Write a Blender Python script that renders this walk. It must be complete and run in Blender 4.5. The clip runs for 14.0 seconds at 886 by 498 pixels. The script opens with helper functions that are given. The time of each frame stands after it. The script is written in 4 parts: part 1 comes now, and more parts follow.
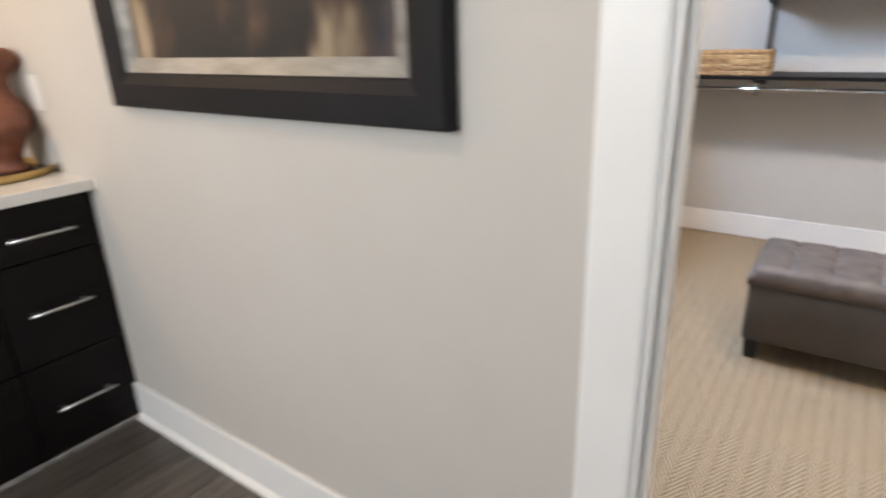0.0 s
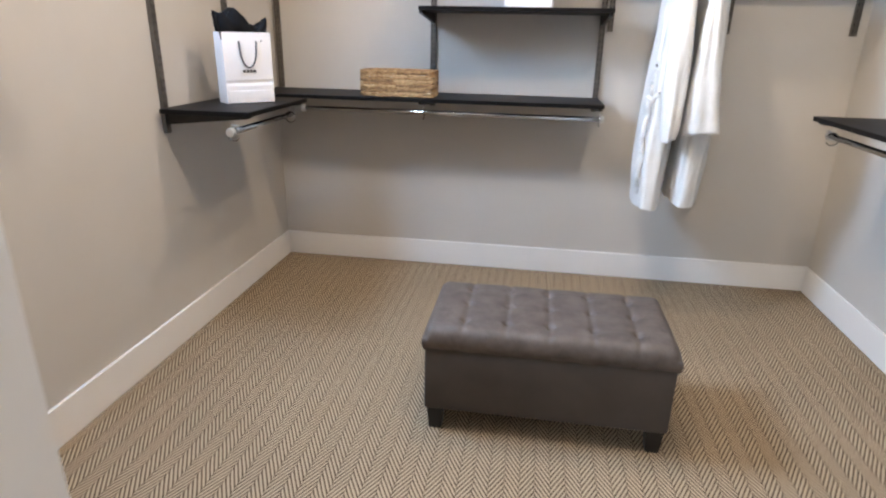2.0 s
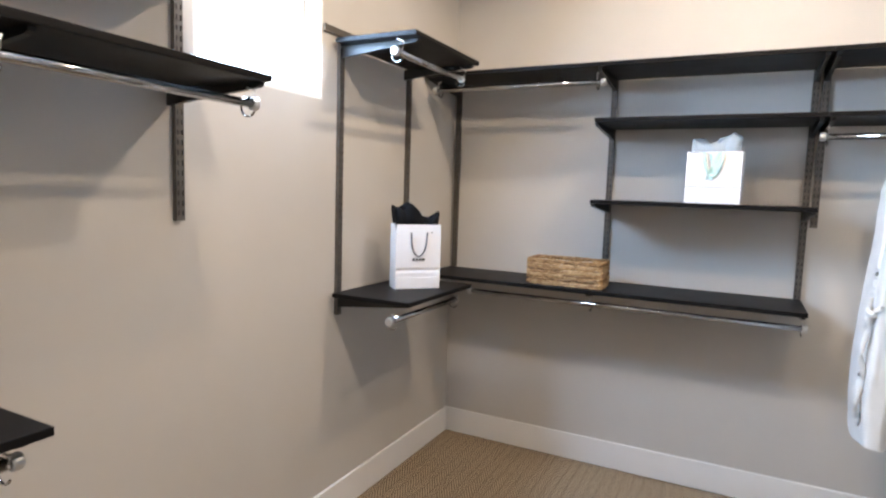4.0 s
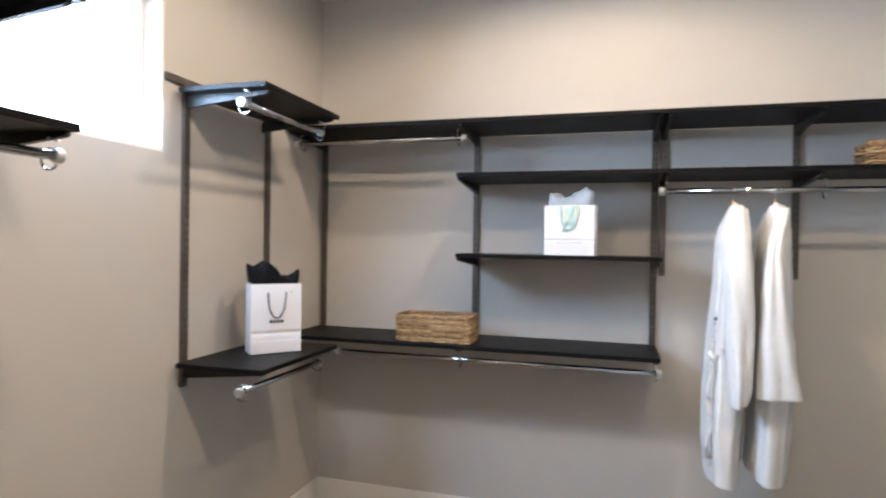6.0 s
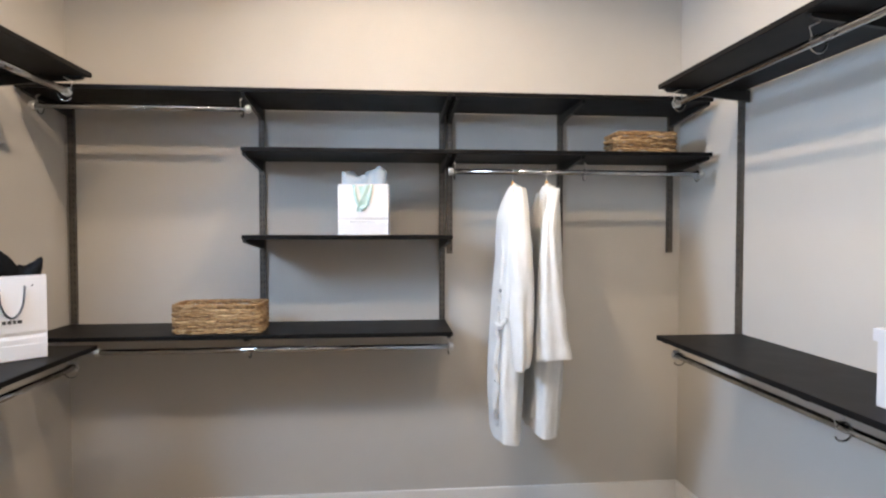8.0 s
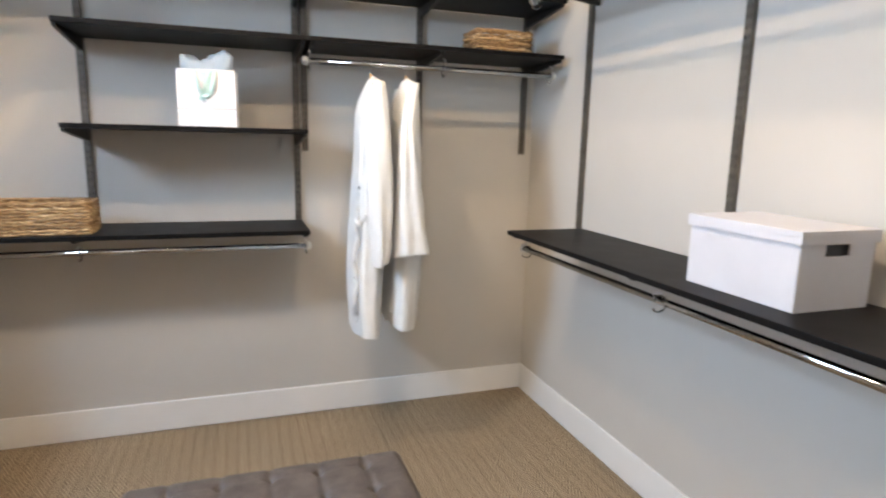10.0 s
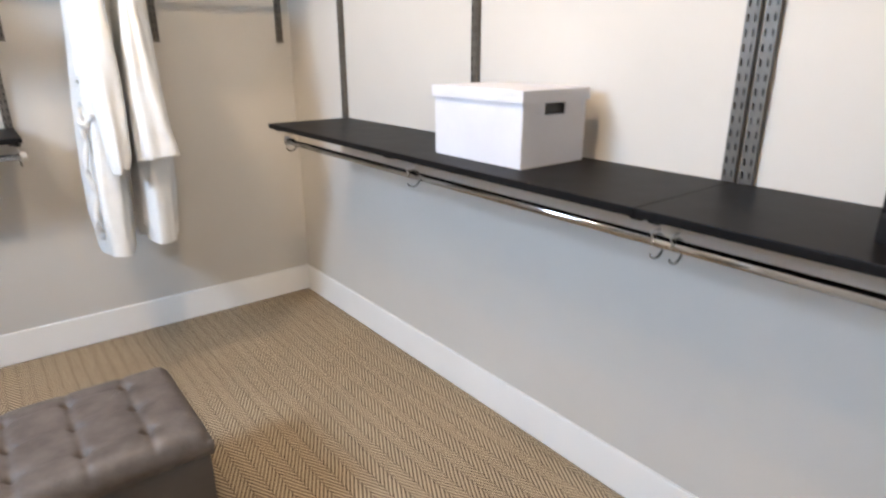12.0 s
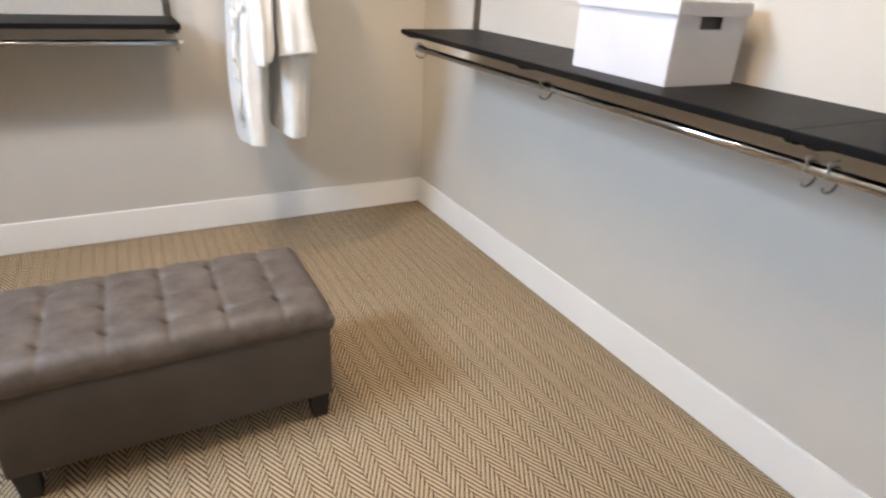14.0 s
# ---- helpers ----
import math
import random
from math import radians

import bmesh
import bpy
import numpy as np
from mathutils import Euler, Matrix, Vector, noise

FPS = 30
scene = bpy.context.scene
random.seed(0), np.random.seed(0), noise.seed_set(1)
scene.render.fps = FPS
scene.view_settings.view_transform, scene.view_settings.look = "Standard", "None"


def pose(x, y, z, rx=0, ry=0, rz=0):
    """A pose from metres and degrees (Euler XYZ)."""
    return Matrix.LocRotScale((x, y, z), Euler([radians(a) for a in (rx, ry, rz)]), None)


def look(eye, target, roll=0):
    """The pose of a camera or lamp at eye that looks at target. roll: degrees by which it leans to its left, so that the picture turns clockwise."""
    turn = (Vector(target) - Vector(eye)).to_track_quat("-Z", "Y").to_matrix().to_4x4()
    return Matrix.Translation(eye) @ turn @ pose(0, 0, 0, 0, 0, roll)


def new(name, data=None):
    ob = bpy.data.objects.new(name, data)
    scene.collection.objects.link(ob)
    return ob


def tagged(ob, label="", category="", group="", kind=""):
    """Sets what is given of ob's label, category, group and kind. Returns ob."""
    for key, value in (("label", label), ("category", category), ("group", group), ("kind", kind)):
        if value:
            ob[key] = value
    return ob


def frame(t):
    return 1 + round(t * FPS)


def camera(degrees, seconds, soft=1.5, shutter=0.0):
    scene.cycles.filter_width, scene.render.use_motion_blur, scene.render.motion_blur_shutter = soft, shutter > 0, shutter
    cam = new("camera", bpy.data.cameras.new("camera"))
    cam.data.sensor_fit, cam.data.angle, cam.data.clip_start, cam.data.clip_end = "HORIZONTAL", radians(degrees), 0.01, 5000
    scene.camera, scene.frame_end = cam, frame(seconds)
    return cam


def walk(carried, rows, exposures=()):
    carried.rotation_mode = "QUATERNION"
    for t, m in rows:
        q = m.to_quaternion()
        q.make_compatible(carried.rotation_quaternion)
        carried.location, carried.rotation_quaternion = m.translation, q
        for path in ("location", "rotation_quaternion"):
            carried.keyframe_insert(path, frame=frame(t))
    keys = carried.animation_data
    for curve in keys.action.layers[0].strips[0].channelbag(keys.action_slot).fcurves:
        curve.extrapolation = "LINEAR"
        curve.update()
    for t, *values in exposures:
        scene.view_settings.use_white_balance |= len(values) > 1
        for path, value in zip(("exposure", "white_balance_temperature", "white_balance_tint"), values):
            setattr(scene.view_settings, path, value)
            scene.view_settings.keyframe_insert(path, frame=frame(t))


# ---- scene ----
# ---- camera and its walk ----
cam = camera(74.0, 14.0, soft=2.1, shutter=0.5)
PATH = [  # seconds, x, y, z, yaw, pitch, roll
    (0.0, 1.504, -4.230, 1.358, 35.64, -20.26, 1.92),
    (0.3, 1.565, -4.073, 1.363, 28.94, -20.88, 1.13),
    (0.5, 1.615, -3.987, 1.358, 24.48, -20.23, 0.52),
    (0.7, 1.620, -3.901, 1.345, 20.35, -19.79, -0.50),
    (1.0, 1.617, -3.786, 1.345, 14.32, -19.90, -0.43),
    (1.5, 1.596, -3.615, 1.342, 8.91, -19.51, -0.07),
    (2.0, 1.570, -3.501, 1.377, 8.63, -19.90, -1.23),
    (2.5, 1.601, -3.390, 1.430, 18.21, -18.24, -1.65),
    (3.0, 1.610, -3.343, 1.490, 25.98, -13.72, -1.36),
    (3.2, 1.605, -3.336, 1.502, 27.47, -11.66, -0.84),
    (5.3, 1.680, -3.226, 1.582, 22.73, -0.94, -0.52),
    (5.5, 1.686, -3.206, 1.577, 21.12, -0.77, -0.57),
    (6.0, 1.702, -3.179, 1.562, 16.38, -0.48, -0.87),
    (6.5, 1.725, -3.146, 1.563, 10.50, -0.63, -1.17),
    (7.0, 1.671, -3.120, 1.555, 3.27, -0.06, -0.39),
    (7.2, 1.659, -3.116, 1.552, 0.63, 0.64, -0.11),
    (9.3, 1.562, -3.103, 1.495, -11.50, -8.76, -0.69),
    (9.5, 1.569, -3.098, 1.489, -13.61, -9.37, -0.68),
    (10.0, 1.615, -3.097, 1.470, -18.98, -10.19, -1.28),
    (10.5, 1.663, -3.105, 1.465, -24.64, -11.03, -0.95),
    (11.0, 1.713, -3.115, 1.442, -30.11, -12.48, -0.82),
    (11.5, 1.741, -3.126, 1.416, -34.74, -14.84, -0.57),
    (12.0, 1.764, -3.142, 1.380, -38.29, -18.71, 0.10),
    (12.5, 1.777, -3.155, 1.340, -40.78, -22.43, -0.11),
    (13.0, 1.751, -3.161, 1.297, -40.12, -25.13, -1.74),
    (13.5, 1.704, -3.165, 1.296, -34.30, -26.56, -2.90),
    (14.0, 1.669, -3.152, 1.318, -28.69, -25.32, -3.13),
]


def held(x, y, z, yaw, pitch, roll):
    return pose(x, y, z, 0, 0, yaw) @ pose(0, 0, 0, 90 + pitch) @ pose(0, 0, 0, 0, 0, -roll)


walk(cam, [(t, held(*row)) for t, *row in PATH], [(0.0, 0.22, 6500, 10), (0.5, 0.35, 6500, 10), (1.2, 0.10, 6400, 10), (2.2, -0.12, 6350, 10), (3.2, -0.12, 6300, 10), (5.3, -0.45, 6450, 10), (7.2, -0.46, 6450, 10),
     (9.5, -0.27, 7050, 10), (11.5, -0.09, 6850, 10), (12.5, 0.10, 6800, 10), (13.4, 0.26, 7000, 10), (14.0, 0.03, 7200, 10)])

# ---- world and lights ----
W, D, CEIL = 3.2, -3.235, 3.0          # closet width, inner face of the door wall, ceiling
OUT = -3.345                            # outer face of the door wall

world = bpy.data.worlds.new("world")
scene.world = world
world.use_nodes = True
_bg = world.node_tree.nodes["Background"]
_sky = world.node_tree.nodes.new("ShaderNodeTexSky")
_sky.sky_type, _sky.sun_disc = "NISHITA", False
_sky.sun_elevation, _sky.sun_rotation = radians(40), radians(150)
world.node_tree.links.new(_sky.outputs[0], _bg.inputs[0])
_bg.inputs[1].default_value = 0.12


def lamp(name, kind, m, watts, colour, size, spot=None):
    data = bpy.data.lights.new(name, kind)
    data.energy, data.color = watts, colour
    if kind == "AREA":
        data.shape, data.size = "SQUARE", size
    else:
        data.shadow_soft_size = size
    if spot:
        data.spot_size, data.spot_blend = radians(spot), 0.3
    ob = new(name, data)
    ob.matrix_world = m
    return ob


WARM = (1.0, 0.795, 0.585)
lamp("downlight", "SPOT", pose(1.00, -2.25, CEIL - 0.03), 60, WARM, 0.05, 178)
lamp("downlight", "SPOT", pose(2.12, -2.20, CEIL - 0.03), 86, WARM, 0.05, 178)
lamp("downlight", "SPOT", pose(1.58, -1.10, CEIL - 0.03), 90, WARM, 0.05, 178)
lamp("window_daylight", "AREA", look((-0.06, -1.612, 2.215), (3.0, -2.6, 0.3)), 112, (0.45, 0.67, 1.0), 0.58)
lamp("vanity_lamp", "POINT", pose(-0.95, -4.3, 2.0), 16, (1.0, 0.66, 0.36), 0.12)
# added fill, stands in for daylight from an assumed, unseen bathroom window
lamp("bath_daylight_fill", "AREA", look((0.4, -6.3, 1.9), (0.4, -3.3, 1.2)), 56, (0.86, 0.93, 1.0), 1.2)
# unseen warm spot added to brighten the bathroom side
lamp("bath_ceiling_fill", "SPOT", pose(0.6, -4.6, CEIL - 0.02), 46, (1.0, 0.86, 0.70), 0.08, 150)


# ---- materials ----
def material(name, rough=0.5, metal=0.0):
    m = bpy.data.materials.new(name)
    m.use_nodes = True
    nt = m.node_tree
    b = nt.nodes["Principled BSDF"]
    b.inputs["Roughness"].default_value = rough
    b.inputs["Metallic"].default_value = metal
    return m, nt, b


def node(nt, kind, **values):
    n = nt.nodes.new(kind)
    for key, value in values.items():
        n.inputs[key.replace("_", " ")].default_value = value
    return n


def coords(nt, scale=(1, 1, 1)):
    tc = nt.nodes.new("ShaderNodeTexCoord")
    mp = nt.nodes.new("ShaderNodeMapping")
    mp.inputs["Scale"].default_value = scale
    nt.links.new(tc.outputs["Object"], mp.inputs[0])
    return mp.outputs[0]


def ramp(nt, fac, stops):
    r = nt.nodes.new("ShaderNodeValToRGB")
    e = r.color_ramp.elements
    e[0].position, e[0].color = stops[0][0], (*stops[0][1], 1)
    e[1].position, e[1].color = stops[-1][0], (*stops[-1][1], 1)
    for at, c in stops[1:-1]:
        k = e.new(at)
        k.color = (*c, 1)
    nt.links.new(fac, r.inputs[0])
    return r.outputs[0]


def bump(nt, b, height, strength, distance):
    n = nt.nodes.new("ShaderNodeBump")
    n.inputs["Strength"].default_value, n.inputs["Distance"].default_value = strength, distance
    nt.links.new(height, n.inputs["Height"])
    nt.links.new(n.outputs[0], b.inputs["Normal"])


def noisy(name, a, c, scale=6.0, fine=120.0, rough=0.5, metal=0.0, relief=0.1, depth=0.002, stretch=(1, 1, 1), rough_to=None, gloss=0.5):
    """A surface that drifts between two colours, with fine relief."""
    m, nt, b = material(name, rough, metal)
    b.inputs["Specular IOR Level"].default_value = gloss
    v = coords(nt, stretch)
    n1 = node(nt, "ShaderNodeTexNoise", Scale=scale, Detail=5.0, Roughness=0.6)
    nt.links.new(v, n1.inputs["Vector"])
    nt.links.new(ramp(nt, n1.outputs[0], [(0.3, a), (0.7, c)]), b.inputs["Base Color"])
    n2 = node(nt, "ShaderNodeTexNoise", Scale=fine, Detail=3.0)
    nt.links.new(v, n2.inputs["Vector"])
    bump(nt, b, n2.outputs[0], relief, depth)
    if rough_to is not None:
        mr = nt.nodes.new("ShaderNodeMapRange")
        mr.inputs["To Min"].default_value, mr.inputs["To Max"].default_value = rough, rough_to
        nt.links.new(n1.outputs[0], mr.inputs["Value"])
        nt.links.new(mr.outputs[0], b.inputs["Roughness"])
    return m


def maths(nt, op, a, c=None):
    n = nt.nodes.new("ShaderNodeMath")
    n.operation = op
    for i, x in enumerate((a, c)):
        if x is None:
            continue
        if isinstance(x, (int, float)):
            n.inputs[i].default_value = x
        else:
            nt.links.new(x, n.inputs[i])
    return n.outputs[0]


def carpet_material():
    """Flat-woven herringbone: columns along y, slanted light and dark yarns."""
    m, nt, b = material("carpet", 0.95)
    b.inputs["Specular IOR Level"].default_value = 0.1
    tc = nt.nodes.new("ShaderNodeTexCoord")
    warp = node(nt, "ShaderNodeTexNoise", Scale=9.0, Detail=2.0)
    nt.links.new(tc.outputs["Object"], warp.inputs["Vector"])
    sep = nt.nodes.new("ShaderNodeSeparateXYZ")
    nt.links.new(tc.outputs["Object"], sep.inputs[0])
    x = maths(nt, "ADD", sep.outputs[0], maths(nt, "MULTIPLY", maths(nt, "SUBTRACT", warp.outputs[0], 0.5), 0.006))
    u = maths(nt, "DIVIDE", x, 0.100)
    tri = maths(nt, "MULTIPLY", maths(nt, "ABSOLUTE", maths(nt, "SUBTRACT", maths(nt, "FRACT", u), 0.5)), 0.180)
    half = maths(nt, "GREATER_THAN", maths(nt, "FRACT", u), 0.5)
    v = maths(nt, "ADD", maths(nt, "DIVIDE", maths(nt, "ADD", sep.outputs[1], tri), 0.0270), maths(nt, "MULTIPLY", half, 0.5))
    wave = maths(nt, "ADD", maths(nt, "MULTIPLY", maths(nt, "SINE", maths(nt, "MULTIPLY", v, 6.2832)), 0.5), 0.5)
    yarn = node(nt, "ShaderNodeTexNoise", Scale=260.0, Detail=3.0)
    nt.links.new(tc.outputs["Object"], yarn.inputs["Vector"])
    edge = maths(nt, "MULTIPLY", maths(nt, "ABSOLUTE", maths(nt, "SUBTRACT", maths(nt, "FRACT", maths(nt, "MULTIPLY", u, 2.0)), 0.5)), 2.0)
    seam = maths(nt, "MULTIPLY", maths(nt, "POWER", edge, 5.0), 0.22)
    mixed = maths(nt, "SUBTRACT", maths(nt, "ADD", maths(nt, "MULTIPLY", maths(nt, "POWER", wave, 0.6), 0.78), maths(nt, "MULTIPLY", yarn.outputs[0], 0.22)), seam)
    col = ramp(nt, mixed, [(0.20, (0.076, 0.051, 0.032)), (0.42, (0.190, 0.137, 0.088)), (0.64, (0.425, 0.328, 0.220))])
    tone = node(nt, "ShaderNodeTexNoise", Scale=1.7, Detail=4.0)
    nt.links.new(tc.outputs["Object"], tone.inputs["Vector"])
    mr = nt.nodes.new("ShaderNodeMapRange")
    mr.inputs["To Min"].default_value, mr.inputs["To Max"].default_value = 0.85, 1.12
    nt.links.new(tone.outputs[0], mr.inputs["Value"])
    mix = nt.nodes.new("ShaderNodeMix")
    mix.data_type, mix.blend_type = "RGBA", "MULTIPLY"
    mix.inputs[0].default_value = 1.0
    side = maths(nt, "MULTIPLY", half, 0.02)
    nt.links.new(col, mix.inputs[6])
    nt.links.new(maths(nt, "MULTIPLY", mr.outputs[0], maths(nt, "ADD", side, 0.97)), mix.inputs[7])
    nt.links.new(mix.outputs[2], b.inputs["Base Color"])
    bump(nt, b, mixed, 0.8, 0.003)
    return m


def plank_material():
    m, nt, b = material("plank", 0.38)
    info = nt.nodes.new("ShaderNodeObjectInfo")
    tc = nt.nodes.new("ShaderNodeTexCoord")
    shift = nt.nodes.new("ShaderNodeVectorMath")
    shift.operation = "MULTIPLY_ADD"
    shift.inputs[1].default_value = (14.0, 1.3, 1.0)
    nt.links.new(tc.outputs["Object"], shift.inputs[0])
    nt.links.new(info.outputs["Random"], shift.inputs[2])
    n = node(nt, "ShaderNodeTexNoise", Scale=3.0, Detail=7.0, Roughness=0.65)
    nt.links.new(shift.outputs[0], n.inputs["Vector"])
    mixed = maths(nt, "ADD", maths(nt, "MULTIPLY", n.outputs[0], 0.8), maths(nt, "MULTIPLY", info.outputs["Random"], 0.2))
    nt.links.new(ramp(nt, mixed, [(0.3, (0.035, 0.028, 0.024)), (0.55, (0.085, 0.070, 0.058)), (0.75, (0.15, 0.128, 0.108))]), b.inputs["Base Color"])
    bump(nt, b, n.outputs[0], 0.15, 0.001)
    return m


def basket_material():
    m, nt, b = material("seagrass", 0.75)
    geo = nt.nodes.new("ShaderNodeNewGeometry")
    v = coords(nt, (1, 1, 1))
    n = node(nt, "ShaderNodeTexNoise", Scale=60.0, Detail=4.0)
    nt.links.new(v, n.inputs["Vector"])
    mixed = maths(nt, "ADD", maths(nt, "MULTIPLY", n.outputs[0], 0.65), maths(nt, "MULTIPLY", geo.outputs["Random Per Island"], 0.35))
    nt.links.new(ramp(nt, mixed, [(0.22, (0.11, 0.055, 0.022)), (0.5, (0.34, 0.20, 0.085)), (0.78, (0.62, 0.44, 0.24))]), b.inputs["Base Color"])
    bump(nt, b, n.outputs[0], 0.5, 0.002)
    return m


def art_material():
    m, nt, b = material("artwork", 0.35)
    v = coords(nt, (3.2, 1, 1.6))
    n = node(nt, "ShaderNodeTexNoise", Scale=2.1, Detail=2.5, Roughness=0.5)
    nt.links.new(v, n.inputs["Vector"])
    warm = ramp(nt, n.outputs[0], [(0.50, (0.010, 0.009, 0.010)), (0.58, (0.060, 0.036, 0.024)), (0.66, (0.25, 0.19, 0.12)), (0.76, (0.40, 0.29, 0.21))])
    n2 = node(nt, "ShaderNodeTexNoise", Scale=1.3, Detail=1.0)
    v2 = coords(nt, (1.5, 1, 1))
    nt.links.new(v2, n2.inputs["Vector"])
    blue = ramp(nt, n2.outputs[0], [(0.5, (0.0, 0.0, 0.0)), (0.62, (0.006, 0.016, 0.040))])
    mix = nt.nodes.new("ShaderNodeMix")
    mix.data_type, mix.blend_type = "RGBA", "ADD"
    mix.inputs[0].default_value = 1.0
    nt.links.new(warm, mix.inputs[6])
    nt.links.new(blue, mix.inputs[7])
    nt.links.new(mix.outputs[2], b.inputs["Base Color"])
    return m


WALL = noisy("wall_paint", (0.51, 0.478, 0.433), (0.545, 0.512, 0.466), 1.5, 260, 0.75, 0, 0.10, 0.0015)
WHITE = noisy("trim_paint", (0.78, 0.76, 0.73), (0.82, 0.80, 0.77), 3, 90, 0.38, 0, 0.05, 0.001)
CEILING = noisy("ceiling_paint", (0.76, 0.75, 0.73), (0.80, 0.79, 0.77), 2, 200, 0.85, 0, 0.1, 0.0015)
CARPET = carpet_material()
PLANK = plank_material()
BOARD = noisy("black_board", (0.0045, 0.004, 0.004), (0.009, 0.008, 0.008), 8, 180, 0.40, 0, 0.08, 0.0006, (1, 1, 1), 0.52, 0.10)
METAL = noisy("bronze_metal", (0.092, 0.081, 0.069), (0.150, 0.133, 0.114), 14, 300, 0.45, 0.5, 0.08, 0.0005)
DARKMETAL = noisy("dark_bracket", (0.012, 0.011, 0.010), (0.025, 0.023, 0.021), 14, 300, 0.42, 0.2, 0.08, 0.0005, gloss=0.35)
CHROME = noisy("chrome", (0.42, 0.41, 0.40), (0.50, 0.49, 0.48), 6, 400, 0.09, 1.0, 0.02, 0.0003)
CAPMETAL = noisy("brushed_cap", (0.55, 0.54, 0.52), (0.68, 0.67, 0.65), 9, 300, 0.32, 0.9, 0.05, 0.0003)
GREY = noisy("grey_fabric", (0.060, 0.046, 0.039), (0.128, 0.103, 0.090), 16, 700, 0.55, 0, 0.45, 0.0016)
# same fabric for the sides, their shade put into a darker colour
GREYSHADE = noisy("grey_fabric_shaded", (0.046, 0.036, 0.030), (0.068, 0.054, 0.045), 5, 900, 0.65, 0, 0.35, 0.0012)
BLACKWOOD = noisy("black_wood", (0.005, 0.004, 0.004), (0.010, 0.008, 0.007), 9, 120, 0.45, 0, 0.1, 0.0008)
ESPRESSO = noisy("espresso_wood", (0.005, 0.004, 0.004), (0.010, 0.008, 0.0075), 4, 90, 0.36, 0, 0.1, 0.0008, (1, 1, 6), None, 0.14)
TERRY = noisy("terry_cloth", (0.74, 0.73, 0.71), (0.82, 0.81, 0.79), 12, 700, 0.95, 0, 0.7, 0.003)
PAPER = noisy("white_paper", (0.76, 0.75, 0.76), (0.82, 0.81, 0.82), 7, 60, 0.45, 0, 0.06, 0.001)
BOXWHITE = noisy("box_board", (0.57, 0.56, 0.585), (0.62, 0.61, 0.635), 6, 150, 0.6, 0, 0.06, 0.0008)
BLACKPAPER = noisy("black_paper", (0.005, 0.005, 0.006), (0.010, 0.010, 0.011), 8, 90, 0.5, 0, 0.1, 0.001, gloss=0.25)
TISSUE = noisy("black_tissue", (0.003, 0.003, 0.0035), (0.007, 0.007, 0.008), 20, 200, 0.75, 0, 0.4, 0.003, gloss=0.12)
CORD = noisy("cord", (0.03, 0.03, 0.035), (0.09, 0.09, 0.10), 200, 900, 0.7, 0, 0.5, 0.001)
# black for printing, also painted shade inside holes
INK_AND_SHADE = noisy("ink_and_shade", (0.03, 0.03, 0.03), (0.06, 0.06, 0.06), 40, 200, 0.6, 0, 0.02, 0.0003)
PALEINK = noisy("pale_ink", (0.45, 0.45, 0.45), (0.55, 0.55, 0.55), 40, 200, 0.6, 0, 0.02, 0.0003)
TEAL = noisy("teal_ribbon", (0.42, 0.66, 0.62), (0.66, 0.80, 0.76), 25, 200, 0.35, 0, 0.2, 0.001)
WOODHOOK = noisy("hanger_wood", (0.42, 0.22, 0.07), (0.55, 0.31, 0.11), 40, 200, 0.4, 0, 0.1, 0.0005)
SEAGRASS = basket_material()
QUARTZ = noisy("quartz_top", (0.72, 0.69, 0.65), (0.80, 0.77, 0.73), 9, 120, 0.22, 0, 0.02, 0.0003)
SILVERLEAF = noisy("silver_leaf", (0.17, 0.165, 0.15), (0.34, 0.335, 0.32), 7, 60, 0.45, 0.3, 0.3, 0.002, (1, 4, 4))
FRAMEBLACK = noisy("frame_black", (0.006, 0.006, 0.007), (0.012, 0.011, 0.013), 5, 120, 0.5, 0, 0.15, 0.001, gloss=0.2)
ART = art_material()
TERRACOTTA = noisy("terracotta", (0.12, 0.038, 0.020), (0.26, 0.095, 0.052), 11, 60, 0.6, 0, 0.6, 0.006)
GOLD = noisy("brass_tray", (0.42, 0.28, 0.10), (0.60, 0.43, 0.18), 9, 80, 0.3, 0.9, 0.2, 0.001)
BLACKGLASS = noisy("tray_glass", (0.02, 0.02, 0.02), (0.05, 0.045, 0.04), 9, 80, 0.12, 0, 0.02, 0.0003)
STRIKE = noisy("strike_metal", (0.12, 0.11, 0.10), (0.20, 0.185, 0.17), 30, 200, 0.35, 0.9, 0.1, 0.0005)
PLATE = noisy("switch_plate", (0.74, 0.72, 0.68), (0.78, 0.76, 0.72), 9, 100, 0.35, 0, 0.02, 0.0003)


def film_material():
    """Thin clear gift wrap."""
    m, nt, b = material("clear_wrap", 0.12)
    b.inputs["Base Color"].default_value = (0.85, 0.92, 0.95, 1)
    b.inputs["Alpha"].default_value = 0.38
    v = coords(nt)
    n = node(nt, "ShaderNodeTexNoise", Scale=45.0, Detail=3.0)
    nt.links.new(v, n.inputs["Vector"])
    bump(nt, b, n.outputs[0], 0.6, 0.006)
    return m


def glass_material():
    m, nt, b = material("window_glass", 0.02)
    b.inputs["Transmission Weight"].default_value = 1.0
    b.inputs["IOR"].default_value = 1.45
    return m


def sky_card_material():
    m, nt, b = material("bright_sky", 1.0)
    b.inputs["Base Color"].default_value = (0, 0, 0, 1)
    b.inputs["Emission Color"].default_value = (0.93, 0.97, 1.0, 1)
    b.inputs["Emission Strength"].default_value = 12.0
    return m


FILM, GLASS, SKY = film_material(), glass_material(), sky_card_material()


